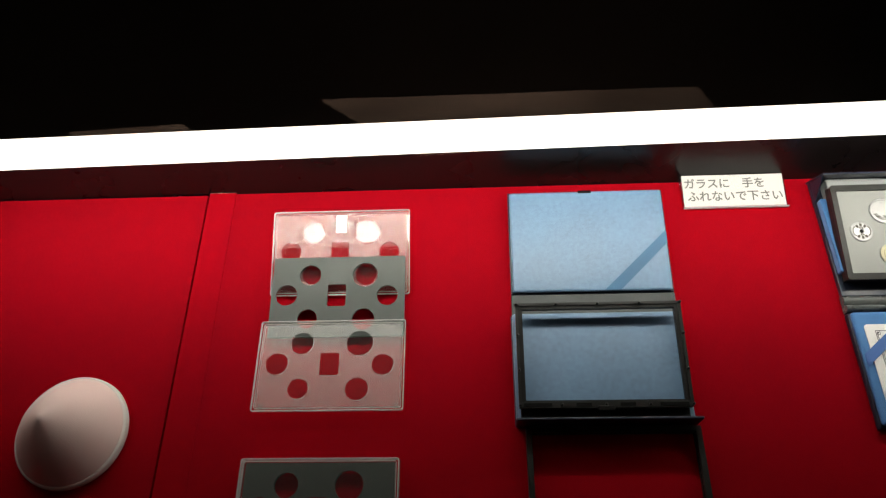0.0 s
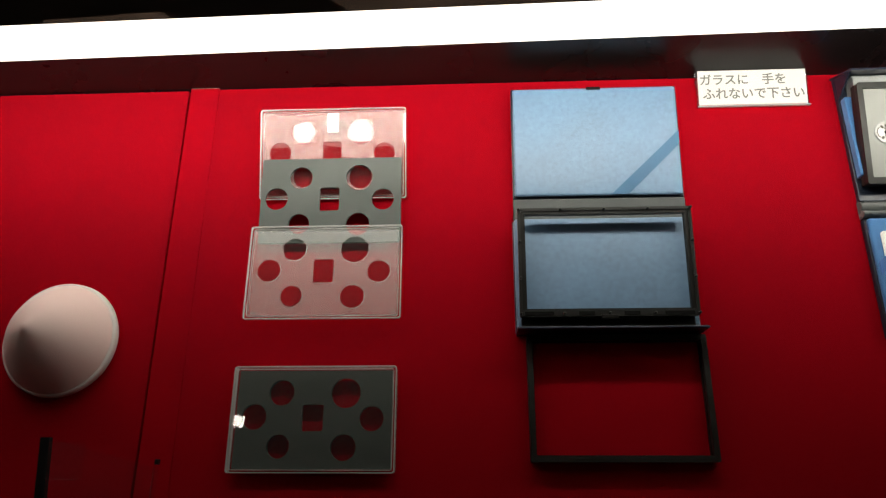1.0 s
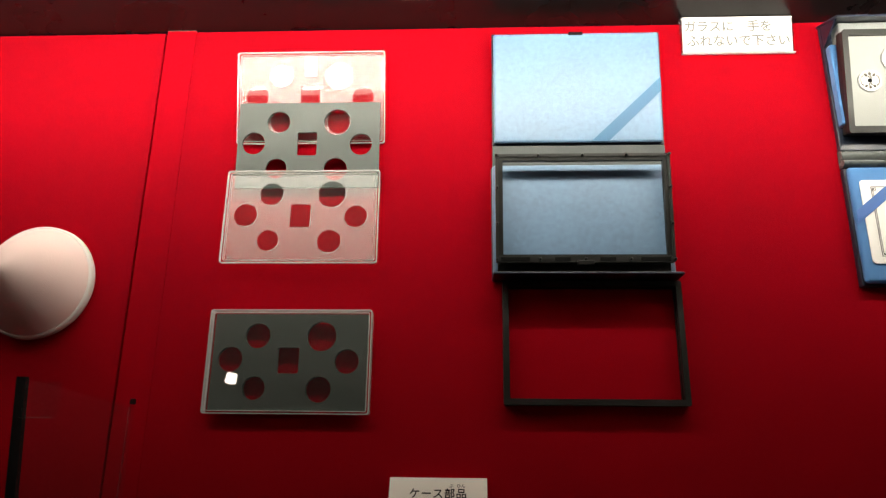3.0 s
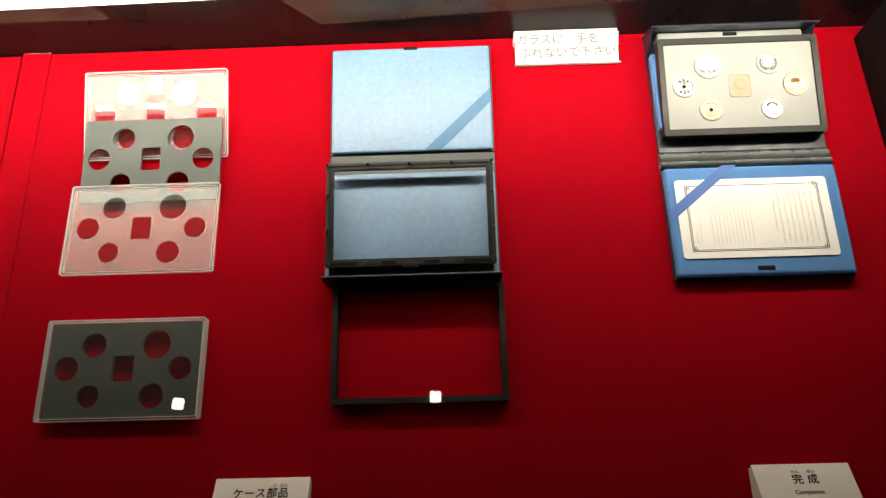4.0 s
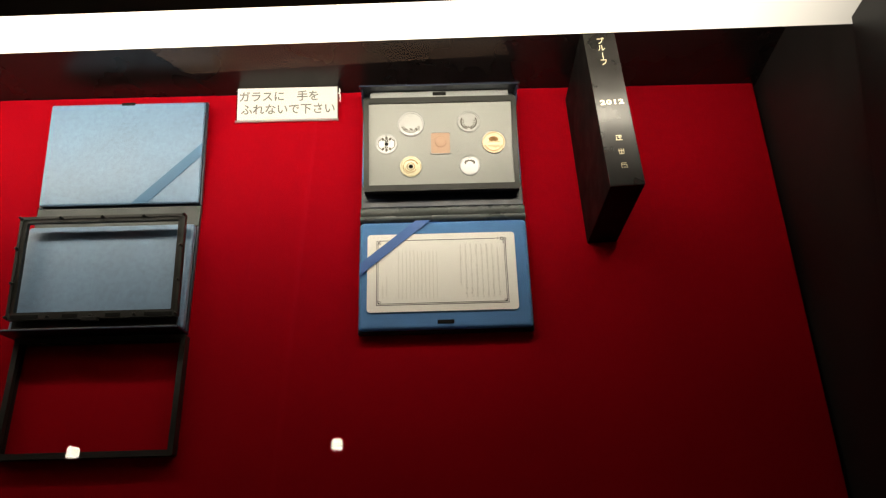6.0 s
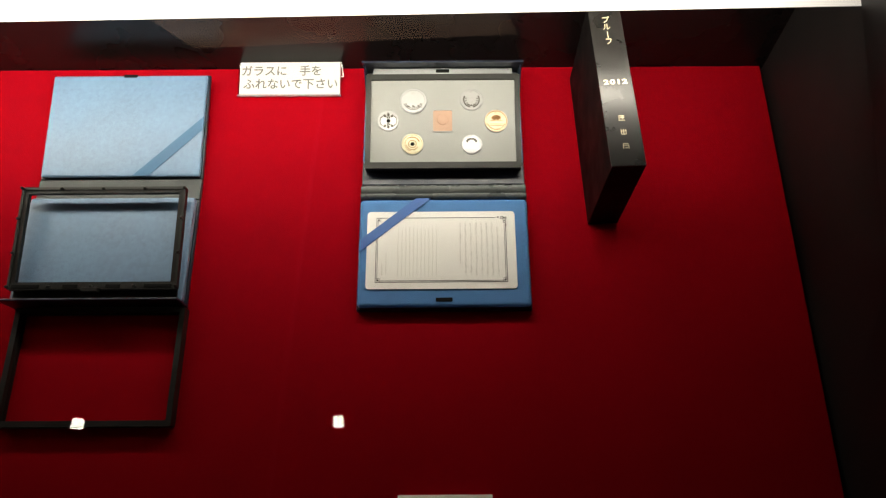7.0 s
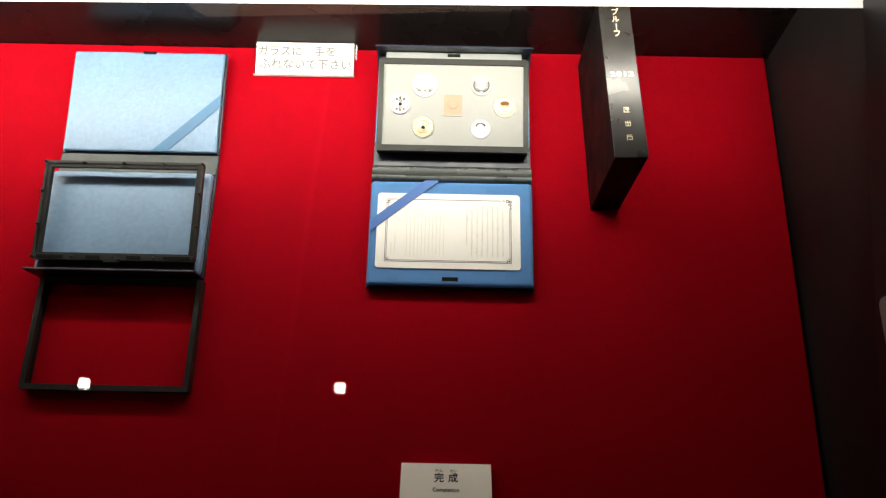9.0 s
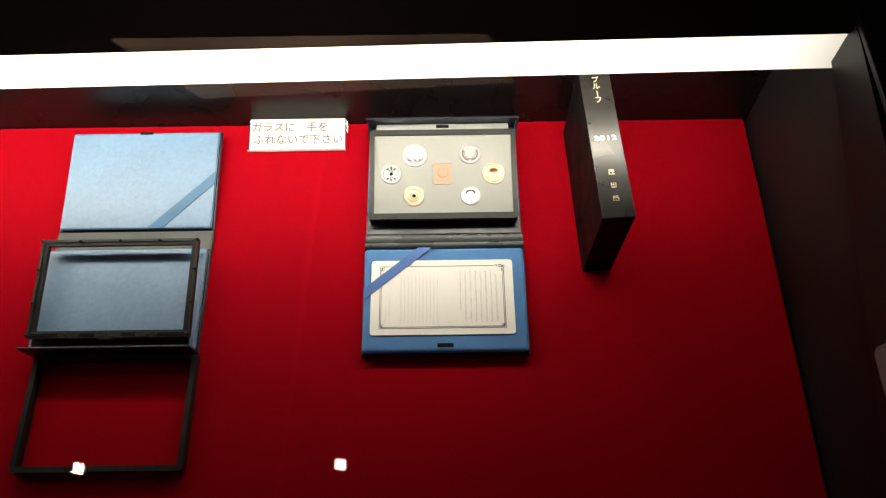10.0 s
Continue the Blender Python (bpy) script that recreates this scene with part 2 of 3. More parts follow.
def sheet(outer, holes, y0, y1, bevel=0.0):
    """A flat plate with holes between the depths y0 (front) and y1 (back)."""
    bm = bmesh.new()
    edges = []
    for loop in (outer, *holes):
        vs = [bm.verts.new((x, y1, z)) for x, z in loop]
        edges += [bm.edges.new((vs[i], vs[(i + 1) % len(vs)])) for i in range(len(vs))]
    filled = bmesh.ops.triangle_fill(bm, edges=edges, use_beauty=True, use_dissolve=False)
    faces = [g for g in filled["geom"] if isinstance(g, bmesh.types.BMFace)]
    ex = bmesh.ops.extrude_face_region(bm, geom=faces)
    bmesh.ops.translate(bm, verts=[g for g in ex["geom"] if isinstance(g, bmesh.types.BMVert)], vec=(0, y0 - y1, 0))
    return bm


def lathe(profile, n=48):
    """Turns (radius, depth) pairs round the y axis; depth runs towards the viewer."""
    bm = bmesh.new()
    rings = []
    for r, d in profile:
        if r < 1e-6:
            rings.append([bm.verts.new((0, -d, 0))])
        else:
            rings.append([bm.verts.new((r * math.cos(2 * math.pi * i / n), -d, r * math.sin(2 * math.pi * i / n))) for i in range(n)])
    for a, b in zip(rings, rings[1:]):
        for i in range(n):
            j = (i + 1) % n
            if len(a) == 1:
                bm.faces.new((a[0], b[i], b[j]))
            elif len(b) == 1:
                bm.faces.new((a[i], b[0], a[j]))
            else:
                bm.faces.new((a[i], b[i], b[j], a[j]))
    return bm


def prism(profile, x0, x1):
    """A (y, z) outline drawn out along x."""
    bm = bmesh.new()
    a = [bm.verts.new((x0, y, z)) for y, z in profile]
    b = [bm.verts.new((x1, y, z)) for y, z in profile]
    for i in range(len(a)):
        j = (i + 1) % len(a)
        bm.faces.new((a[i], a[j], b[j], b[i]))
    bm.faces.new(a[::-1])
    bm.faces.new(b)
    return bm


def writing(name, text, size, x, y, z, mat, parent, label="", squash=1.0, turn=0.0, spacing=1.0, bold=0.0):
    """Flat lettering facing the viewer, centred on (x, z) at depth y of its parent."""
    cu = bpy.data.curves.new(name, "FONT")
    cu.body, cu.size, cu.align_x, cu.align_y = text, size, "CENTER", "CENTER"
    cu.space_character = spacing
    cu.extrude, cu.offset = 0.00012, bold
    cu.resolution_u = 3
    tmp = new(name, cu)
    bpy.context.view_layer.update()
    me = bpy.data.meshes.new_from_object(tmp.evaluated_get(bpy.context.evaluated_depsgraph_get()))
    bpy.data.objects.remove(tmp)
    me.materials.clear()
    me.materials.append(mat)
    ob = new(name, me)
    ob.parent = parent
    ob.matrix_basis = pose(x, y, z, 90, 0, 0) @ pose(0, 0, 0, 0, 0, turn) @ Matrix.Diagonal((squash, 1, 1, 1))
    if label:
        ob["label"] = label
    return ob


def bars(rects, y, thick=0.00025):
    bm = bmesh.new()
    for x0, x1, z0, z1 in rects:
        box(x0, x1, y - thick, y, z0, z1, bm=bm)
    return bm


# ---- the case: panels, ceiling, walls, lamp ----
LAMP_END, LAMP_TURN = 0.8318, -1.05
PANEL_Y, TOP, RIGHT, LEFT, BOTTOM = 0.670, 1.4085, 0.827, -1.05, 0.74


# the front of the case (lamp, fascia, posts) shares one frame, a little smaller than the board's
NEAR, EYE = 0.94, Vector((0.476, 0.003, 0.958))
FRONT = CASE @ Matrix.Translation(EYE) @ Matrix.Diagonal((NEAR, NEAR, NEAR, 1)) @ Matrix.Translation(-EYE)


def structure(name, bm, mat, label, m=None):
    return tagged(part(name, bm, mat, m=m), label, "", "", "structure")


panel = structure("wall_back", box(-0.2702, RIGHT, PANEL_Y, PANEL_Y + 0.018, BOTTOM, TOP, 0.001), RED, "sloping display board covered in bright red cloth")
structure("wall_back_left", box(LEFT, -0.2732, PANEL_Y + 0.0008, PANEL_Y + 0.018, BOTTOM, TOP - 0.0005, 0.001), RED, "red cloth display board beside the joint")
tape = structure("trim_joint", box(-0.2705, -0.2395, PANEL_Y - 0.0011, PANEL_Y - 0.0001, BOTTOM, TOP + 0.0005, 0.0004), RED_TAPE, "red cloth tape over the board joint")
part("joint_end", box(-0.2705, -0.2395, PANEL_Y - 0.0011, PANEL_Y + 0.012, TOP + 0.0006, TOP + 0.0024, 0.0004), TIMBER, tape, "bare brown end of the tape")
structure("ceiling", prism([(0.69, TOP + 0.0006), (0.69, 1.52), (0.476, 1.52), (0.476, 1.4395), (PANEL_Y + 0.002, TOP + 0.0006)], LEFT, RIGHT + 0.03), CEIL, "black glossy sloping ceiling of the showcase")
structure("wall_right", prism([(0.72, 0.70), (0.72, 1.56), (0.476, 1.56), (0.476, 1.340), (0.530, 1.10), (0.612, 0.70)], 0.8315, 0.872), WALL, "black satin side wall of the showcase")
structure("wall_right_front", prism([(0.5047, 1.56), (0.5047, 1.355), (0.5597, 1.10), (0.6447, 0.70), (0.52, 0.70), (0.4618, 1.345), (0.4618, 1.56)], 0.8318, 0.872), PILLAR, "black front post of the showcase", FRONT)
structure("wall_left", prism([(0.72, 0.70), (0.72, 1.58), (0.45, 1.58), (0.52, 0.70)], LEFT - 0.04, LEFT), WALL, "black side wall of the showcase")
structure("fascia", prism([(0.4728, 1.3617), (0.4734, 1.3617), (0.4734, 1.53), (0.50, 1.53), (0.50, 1.95), (0.4728, 1.95)], -1.92, 0.40), PILLAR, "black fascia above the lamp", FRONT @ pose(LAMP_END, 0, 0, 0, 0, LAMP_TURN))
structure("fascia_right", box(0.8320, 1.25, 0.4560, 0.4612, 0.30, 1.95, 0.001), PILLAR, "black outer post beside the showcase", FRONT)
structure("shelf_bottom", box(LEFT, RIGHT, 0.50, 0.69, BOTTOM - 0.04, BOTTOM - 0.001, 0.001), WALL, "black bottom shelf of the showcase")
structure("plinth", box(LEFT - 0.04, 0.872, 0.50, 0.90, 0.05, BOTTOM - 0.042, 0.002), PILLAR, "black cabinet under the showcase")

lamp = thing("strip_lamp", LAMP_END, 0, 0, "long warm white strip lamp under the showcase top", "lamp", "", (0, 0, LAMP_TURN))
lamp.matrix_world = FRONT @ pose(LAMP_END, 0, 0, 0, 0, LAMP_TURN)
part("diffuser", prism([(0.5120, 1.3555), (0.4735, 1.3615), (0.478, 1.366), (0.5120, 1.362)], -1.87, 0.0), LAMP_GLOW, lamp, "glowing white diffuser")
part("tube", prism([(0.5118, 1.3624), (0.4900, 1.3650), (0.4900, 1.3980), (0.5028, 1.3980)], -1.45, -0.092), TUBE_GLOW, lamp, "bright warm white tube facing the board")
part("housing", prism([(0.5120, 1.3985), (0.4895, 1.3985), (0.4895, 1.3664), (0.4780, 1.3664), (0.4780, 1.425), (0.5120, 1.425)], -1.87, 0.0), BLACK_PLASTIC, lamp)

# front glass: a thin pane that leans a little less than the board
GLASS_AT, GLASS_LEAN = Vector((0.8095, 0.426, 1.322)), 4.0
pane_m = CASE @ pose(*GLASS_AT, GLASS_LEAN, 0, LAMP_TURN)
glass = structure("window_1", box(-1.87, -0.003, -0.003, 0.003, -0.61, 0.22), GLASS, "clear front glass of the showcase", pane_m)
glass.visible_shadow = False
glass.data.materials.append(GLASS_INSIDE)
for face in glass.data.polygons:
    face.material_index = 0 if face.normal.y < -0.5 else 1

# ---- the dark room behind the visitor ----
structure("floor", box(-4, 4.5, -4, 2.0, -0.1, 0.0), CARPET, "dark carpet floor", Matrix.Identity(4))
structure("room_ceiling", box(-4, 4.5, -4, 2.0, 2.75, 2.85), ROOM, "dark ceiling of the exhibition room", Matrix.Identity(4))
structure("room_wall_back", box(-4, 4.5, -4.1, -4, 0, 2.75), ROOM, "dark wall behind the visitor", Matrix.Identity(4))
structure("room_wall_front", box(-4, 4.5, 1.7, 1.8, 0, 2.75), ROOM, "dark wall behind the showcase", Matrix.Identity(4))
structure("room_wall_left", box(-4.1, -4, -4, 2.0, 0, 2.75), ROOM, "dark side wall of the room", Matrix.Identity(4))
structure("room_wall_right", box(4.5, 4.6, -4, 2.0, 0, 2.75), ROOM, "dark side wall of the room", Matrix.Identity(4))


def mirrored(p):
    """The place of which p is the mirror image in the front glass, in world metres."""
    at, n = pane_m.translation, pane_m.to_3x3() @ Vector((0, -1, 0))
    w = CASE @ Vector(p)
    return w - 2 * (w - at).dot(n) * n


def downlight(place):
    ob = new("downlight")
    ob.matrix_world = look(place, pane_m @ Vector((-0.5, 0, -0.3)))
    tagged(ob, "small round ceiling spotlight with a warm white lens", "spotlight", "spotlights of the room")
    for k in range(4):
        a = radians(45 + 90 * k)
        lens = lathe([(0.0, 0.003), (0.008, 0.002), (0.0123, 0.0), (0.0123, -0.004), (0.0, -0.004)], 24)
        part("lens", lens, SPOT_GLOW, ob, "glowing lens", pose(0.0125 * math.cos(a), 0.0125 * math.sin(a), 0, 90, 0, 0))
    can = lathe([(0.0275, 0.004), (0.034, 0.004), (0.036, -0.02), (0.034, -0.10), (0.0, -0.10)], 32)
    part("can", can, BLACK_PLASTIC, ob, "", pose(0, 0, 0, 90, 0, 0))
    stem = bmesh.new()
    bmesh.ops.create_cone(stem, cap_ends=True, segments=12, radius1=0.006, radius2=0.006, depth=max(0.05, 2.75 - place.z))
    part("stem", stem, BLACK_PLASTIC, ob, "", ob.matrix_world.inverted() @ Matrix.Translation((place.x, place.y - 0.05, (2.75 + place.z) / 2)))


for p in ((-0.833, 2.57, 1.242), (0.102, 2.57, 1.2435)):
    downlight(mirrored(p))


def mirrored_slab(points, y0, y1):
    """A slab whose image in the glass has the given (x, z) outline between two depths."""
    bm = bmesh.new()
    a = [bm.verts.new(mirrored((x, y0, z))) for x, z in points]
    b = [bm.verts.new(mirrored((x, y1, z))) for x, z in points]
    for i in range(len(a)):
        j = (i + 1) % len(a)
        bm.faces.new((a[i], a[j], b[j], b[i]))
    bm.faces.new(a[::-1])
    bm.faces.new(b)
    return bm


def ceiling_panel(outline, label):
    ob = tagged(new("ceiling_light"), label, "lamp", "ceiling lights of the room")
    ob.matrix_world = Matrix.Translation(mirrored((*outline[0][:1], 1.4, outline[0][1])))
    back = ob.matrix_world.inverted()
    part("diffuser", mirrored_slab(outline, 1.40, 1.412), PANEL_GLOW, ob, "dim warm diffuser", back)
    cx, cz = sum(p[0] for p in outline) / len(outline), sum(p[1] for p in outline) / len(outline)
    grown = [(cx + (x - cx) * 1.02, cz + (z - cz) * 1.04) for x, z in outline]
    part("housing", mirrored_slab(grown, 1.4125, 1.45), ROOM, ob, "", back)
    hang = mirrored((cx, 1.44, cz))
    rod = bmesh.new()
    bmesh.ops.create_cone(rod, cap_ends=True, segments=12, radius1=0.008, radius2=0.008, depth=abs(2.77 - hang.z))
    part("rod", rod, BLACK_PLASTIC, ob, "", back @ Matrix.Translation((hang.x, hang.y, (2.77 + hang.z) / 2)))


ceiling_panel([(-0.11, 1.985), (0.66, 2.02), (0.60, 2.165), (-0.36, 2.165)], "dim warm ceiling light panel over the visitor")
ceiling_panel([(-0.95, 2.02), (-0.62, 2.02), (-0.72, 2.10), (-1.02, 2.085)], "small dim warm ceiling light panel over the visitor")
# added blocker, not a known post: hides the second downlight from the first viewpoints
blocker_at = mirrored((0.052, 1.585, 1.135))
structure("spot_blocker", box(blocker_at.x - 0.054, blocker_at.x + 0.066, blocker_at.y - 0.03, blocker_at.y + 0.03, 0.0, 2.75, 0.004), PILLAR, "added unseen black post that hides one downlight's reflection", Matrix.Identity(4))


# ---- coin holders of acrylic ----
W, H = 0.147, 0.092
HOLES = [(0.287, 0.235, 0.0113), (0.698, 0.24, 0.0133), (0.12, 0.48, 0.0112), (0.866, 0.50, 0.0108), (0.286, 0.775, 0.0102), (0.695, 0.785, 0.0113)]
SLOT = (0.424, 0.561, 0.355, 0.625)


def hole_loops(w, h, grow=0.0):
    loops = [circle((u - 0.5) * w, (0.5 - v) * h, r + grow) for u, v, r in HOLES]
    u0, u1, v0, v1 = SLOT
    loops.append(round_rect((u0 - 0.5) * w - grow, (u1 - 0.5) * w + grow, (0.5 - v1) * h - grow, (0.5 - v0) * h + grow, 0.002, 3))
    return loops


def acrylic_half(parent, y_back):
    """One half of a holder: clear base, milky face with clear coin windows, raised double rim."""
    w, h = W, H
    for loop in hole_loops(w - 0.006, h - 0.006, 0.0001):
        part("window", sheet(loop, [], y_back - 0.0016, y_back - 0.0004), ACRYLIC, parent)
    part("edge_sheet", sheet(round_rect(-w / 2, w / 2, -h / 2, h / 2, 0.0022), [round_rect(-w / 2 + 0.0041, w / 2 - 0.0041, -h / 2 + 0.0041, h / 2 - 0.0041, 0.001)], y_back - 0.0012, y_back), ACRYLIC, parent, "clear border")
    part("frosted_face", sheet(round_rect(-w / 2 + 0.004, w / 2 - 0.004, -h / 2 + 0.004, h / 2 - 0.004, 0.001), hole_loops(w - 0.006, h - 0.006), y_back - 0.0022, y_back - 0.0013), FROST, parent, "milky frosted face with clear coin windows")
    part("outer_rim", sheet(round_rect(-w / 2, w / 2, -h / 2, h / 2, 0.0025), [round_rect(-w / 2 + 0.0008, w / 2 - 0.0008, -h / 2 + 0.0008, h / 2 - 0.0008, 0.002)], y_back - 0.0045, y_back - 0.00125), EDGE, parent, "clear raised rim")
    part("inner_rim", sheet(round_rect(-w / 2 + 0.0026, w / 2 - 0.0026, -h / 2 + 0.0026, h / 2 - 0.0026, 0.002), [round_rect(-w / 2 + 0.0031, w / 2 - 0.0031, -h / 2 + 0.0031, h / 2 - 0.0031, 0.0015)], y_back - 0.0034, y_back - 0.00125), EDGE, parent, "clear inner rim")


cover = thing("acrylic_holder_half", -0.1095, PANEL_Y - 0.0112, 1.3222, "clear frosted acrylic coin holder half with six round windows", "coin holder", "coin holder parts", (13.5, 0, 0))
acrylic_half(cover, -0.0004)
part("standoff", box(-0.010, 0.010, 0.0, 0.019, 0.030, 0.036), ACRYLIC, cover)
tab = part("clip_tab", sheet(round_rect(-0.0058, 0.0058, 0.0215, 0.0415, 0.0008), [], -0.0040, -0.0027), EDGE, cover, "small translucent white clip tab")
part("tab_mark", sheet(circle(0.0, 0.0290, 0.0016, 10), [], -0.0043, -0.0041), GREY_INK, tab)
insert = thing("grey_holder_insert", -0.1098, PANEL_Y - 0.0035, 1.2728, "grey green plastic insert plate with coin holes", "coin plate", "coin holder parts", (4.5, 0, 0))
part("plate", sheet(round_rect(-0.0695, 0.0695, -0.0435, 0.0435, 0.0006), hole_loops(0.141, 0.088), -0.0085, -0.0060), GREY_PLATE, insert)
for sx in (-1, 1):
    part("standoff", box(sx * 0.062 - 0.002, sx * 0.062 + 0.002, -0.0060, 0.0035, -0.042, -0.036), ACRYLIC, insert)
front = thing("acrylic_holder_half", -0.1115, PANEL_Y, 1.1985, "clear frosted acrylic coin holder half lying over a grey insert", "coin holder", "coin holder parts", (-0.4, 0, 0))
acrylic_half(front, -0.0092)
for sx in (-1, 1):
    part("standoff", box(sx * 0.066 - 0.002, sx * 0.066 + 0.002, -0.0092, 0.0, -0.044, -0.038), ACRYLIC, front)
whole = thing("assembled_coin_holder", -0.1135, PANEL_Y, 1.0630, "assembled coin holder, grey insert between two clear acrylic halves", "coin holder", "coin holder parts")
part("back_half", sheet(round_rect(-W / 2, W / 2, -H / 2, H / 2, 0.0025), hole_loops(W - 0.006, H - 0.006, 0.0005), -0.005, -0.0004), ACRYLIC, whole, "clear acrylic back half")
part("insert", sheet(round_rect(-0.0695, 0.0695, -0.0425, 0.0425, 0.0006), hole_loops(0.141, 0.086), -0.0088, -0.0054), GREY_PLATE, whole, "grey green insert plate")
part("clear_cover", sheet(round_rect(-W / 2 + 0.003, W / 2 - 0.003, -H / 2 + 0.003, H / 2 - 0.003, 0.002), [], -0.0108, -0.0096), ACRYLIC, whole, "clear acrylic cover")
part("outer_rim", sheet(round_rect(-W / 2, W / 2, -H / 2, H / 2, 0.0025), [round_rect(-W / 2 + 0.0008, W / 2 - 0.0008, -H / 2 + 0.0008, H / 2 - 0.0008, 0.002)], -0.0135, -0.0052), EDGE, whole, "clear raised rim")
part("inner_rim", sheet(round_rect(-W / 2 + 0.0024, W / 2 - 0.0024, -H / 2 + 0.0024, H / 2 - 0.0024, 0.002), [round_rect(-W / 2 + 0.0029, W / 2 - 0.0029, -H / 2 + 0.0029, H / 2 - 0.0029, 0.0015)], -0.0122, -0.0098), EDGE, whole, "clear inner rim")

# ---- open empty case: pale blue lid, hinge, tray with a black frame, bottom flap ----
empty_case = thing("empty_coin_case", 0.1515, PANEL_Y, 1.272, "open empty coin case lined with pale blue velvet", "coin case", "coin cases")
LID = pose(0, -0.0005, 0.001, 6.5, 0, 0)
lid = part("lid", box(-0.0825, 0.0825, -0.0045, -0.0005, 0.0, 0.1162, 0.0008), NAVY, empty_case, "thin navy lid board", LID)
part("lid_lining", box(-0.0808, 0.0808, -0.0088, -0.0046, 0.0015, 0.1142, 0.0022, segments=3), PALE_VELVET, lid, "padded pale blue velvet lining")
part("ribbon", sheet([(0.0125, 0.0022), (0.0290, 0.0022), (0.0807, 0.0525), (0.0807, 0.0670)], [], -0.0094, -0.0087), PALE_RIBBON, lid, "diagonal steel blue ribbon")
part("clasp", box(-0.0070, 0.0070, -0.0096, -0.0040, 0.1117, 0.1150, 0.0006), INK, lid, "small black clasp")
part("lid_prop", box(-0.03, 0.03, -0.0115, 0.0, 0.088, 0.100), BLACK_PLASTIC, empty_case)
part("hinge", box(-0.0825, 0.0825, -0.0060, -0.0004, -0.0225, 0.0, 0.001), GREY_SPINE, empty_case, "flat grey spine")
part("tray_board", box(-0.0840, 0.0825, -0.0050, -0.0004, -0.1330, -0.0228, 0.0008), NAVY, empty_case)
part("tray_lining", box(-0.0832, 0.0810, -0.0135, -0.0051, -0.1310, -0.0232, 0.0030, segments=3), PALE_VELVET, empty_case, "padded pale blue velvet lining")
part("flap", box(-0.0835, 0.0830, -0.0305, -0.0004, -0.1345, -0.1322, 0.0008), NAVY, empty_case, "dark bottom flap standing out from the board")
TRAY = pose(-0.0012, -0.0216, -0.1207, 5.0, 0, 0)
tray = part("tray_frame", sheet(round_rect(-0.0795, 0.0795, -0.0010, 0.1005, 0.0018), [round_rect(-0.0728, 0.0728, 0.0062, 0.0942, 0.0006)], -0.0010, 0.0036), BLACK_PLASTIC, empty_case, "empty black plastic frame", TRAY)
part("frame_lip", sheet(round_rect(-0.0795, 0.0795, -0.0010, 0.1005, 0.0018), [round_rect(-0.0768, 0.0768, 0.0020, 0.0978, 0.0012)], -0.0020, -0.0011), DARK_FRAME, tray, "raised lip")
for x, z in [(-0.0785, 0.099), (-0.04, 0.0985), (0.0, 0.0985), (0.04, 0.0985), (0.0785, 0.099), (-0.078, 0.068), (-0.078, 0.034), (0.078, 0.068), (0.078, 0.034),
             (-0.0785, 0.0015), (-0.04, 0.0015), (0.0, 0.0015), (0.04, 0.0015), (0.0785, 0.0015)]:
    part("peg", lathe([(0.0, 0.0062), (0.0008, 0.0060), (0.0013, 0.0050), (0.0013, 0.0), (0.0, 0.0)], 10), DARK_FRAME, tray, "", pose(x, 0, z))
# no slots are cut: ink-black blocks paint the shade inside them
for x, w in ((-0.062, 0.013), (-0.020, 0.007), (0.020, 0.007), (0.062, 0.013)):
    part("slot_shade", box(x - w, x + w, -0.0024, -0.0016, 0.0000, 0.0036, 0.0003), INK, tray, "black block for the shade inside a slot")
part("lower_rail", box(-0.0765, 0.0765, -0.0017, -0.0010, -0.0008, 0.0050, 0.0002), DARK_FRAME, tray, "charcoal lower rail")
part("latch", box(-0.0075, 0.0075, -0.0060, -0.0006, -0.0040, 0.0002, 0.0005), BLACK_PLASTIC, tray)
part("frame_foot", box(-0.0790, 0.0760, -0.0150, -0.0050, -0.1321, -0.1195, 0.0006), BLACK_PLASTIC, empty_case)

lower = thing("loose_black_frame", 0.1570, PANEL_Y, 1.0265, "loose empty black plastic frame on the red board", "frame", "coin case parts")
part("frame", sheet(round_rect(-0.0803, 0.0788, 0.0, 0.1095, 0.0016), [round_rect(-0.0753, 0.0738, 0.0052, 0.1045, 0.0006)], -0.0115, -0.0004), DARK_FRAME, lower)
part("frame_step", sheet(round_rect(-0.0766, 0.0751, 0.0038, 0.1060, 0.0010), [round_rect(-0.0747, 0.0732, 0.0058, 0.1038, 0.0006)], -0.0060, -0.0030), BLACK_PLASTIC, lower)


# ---- complete coin set ----
coin_set = thing("coin_set_case", 0.4795, PANEL_Y, 1.247, "open blue coin case with a framed proof coin set", "coin case", "coin cases")
part("back_board", box(-0.0825, 0.0825, -0.0060, -0.0004, 0.0170, 0.1525, 0.0008), NAVY, coin_set)
part("back_lining", box(-0.0812, 0.0812, -0.0150, -0.0061, 0.0400, 0.1260, 0.0015), BLUE_VELVET, coin_set, "blue velvet lining")
part("top_flap", prism([(-0.0004, 0.1530), (-0.0004, 0.1552), (-0.0385, 0.1428), (-0.0385, 0.1408)], -0.0835, 0.0840), NAVY, coin_set, "dark top flap standing out from the board")
for sx in (-1, 1):
    part("flap_gusset", prism([(-0.0061, 0.1270), (-0.0061, 0.1510), (-0.0330, 0.1424)], sx * 0.0815 - 0.0008, sx * 0.0815 + 0.0008), NAVY, coin_set)
part("top_pad", box(-0.0735, 0.0735, -0.0215, -0.0061, 0.1262, 0.1460, 0.0012), PALE_STRIP, coin_set, "pale grey pad under the flap")
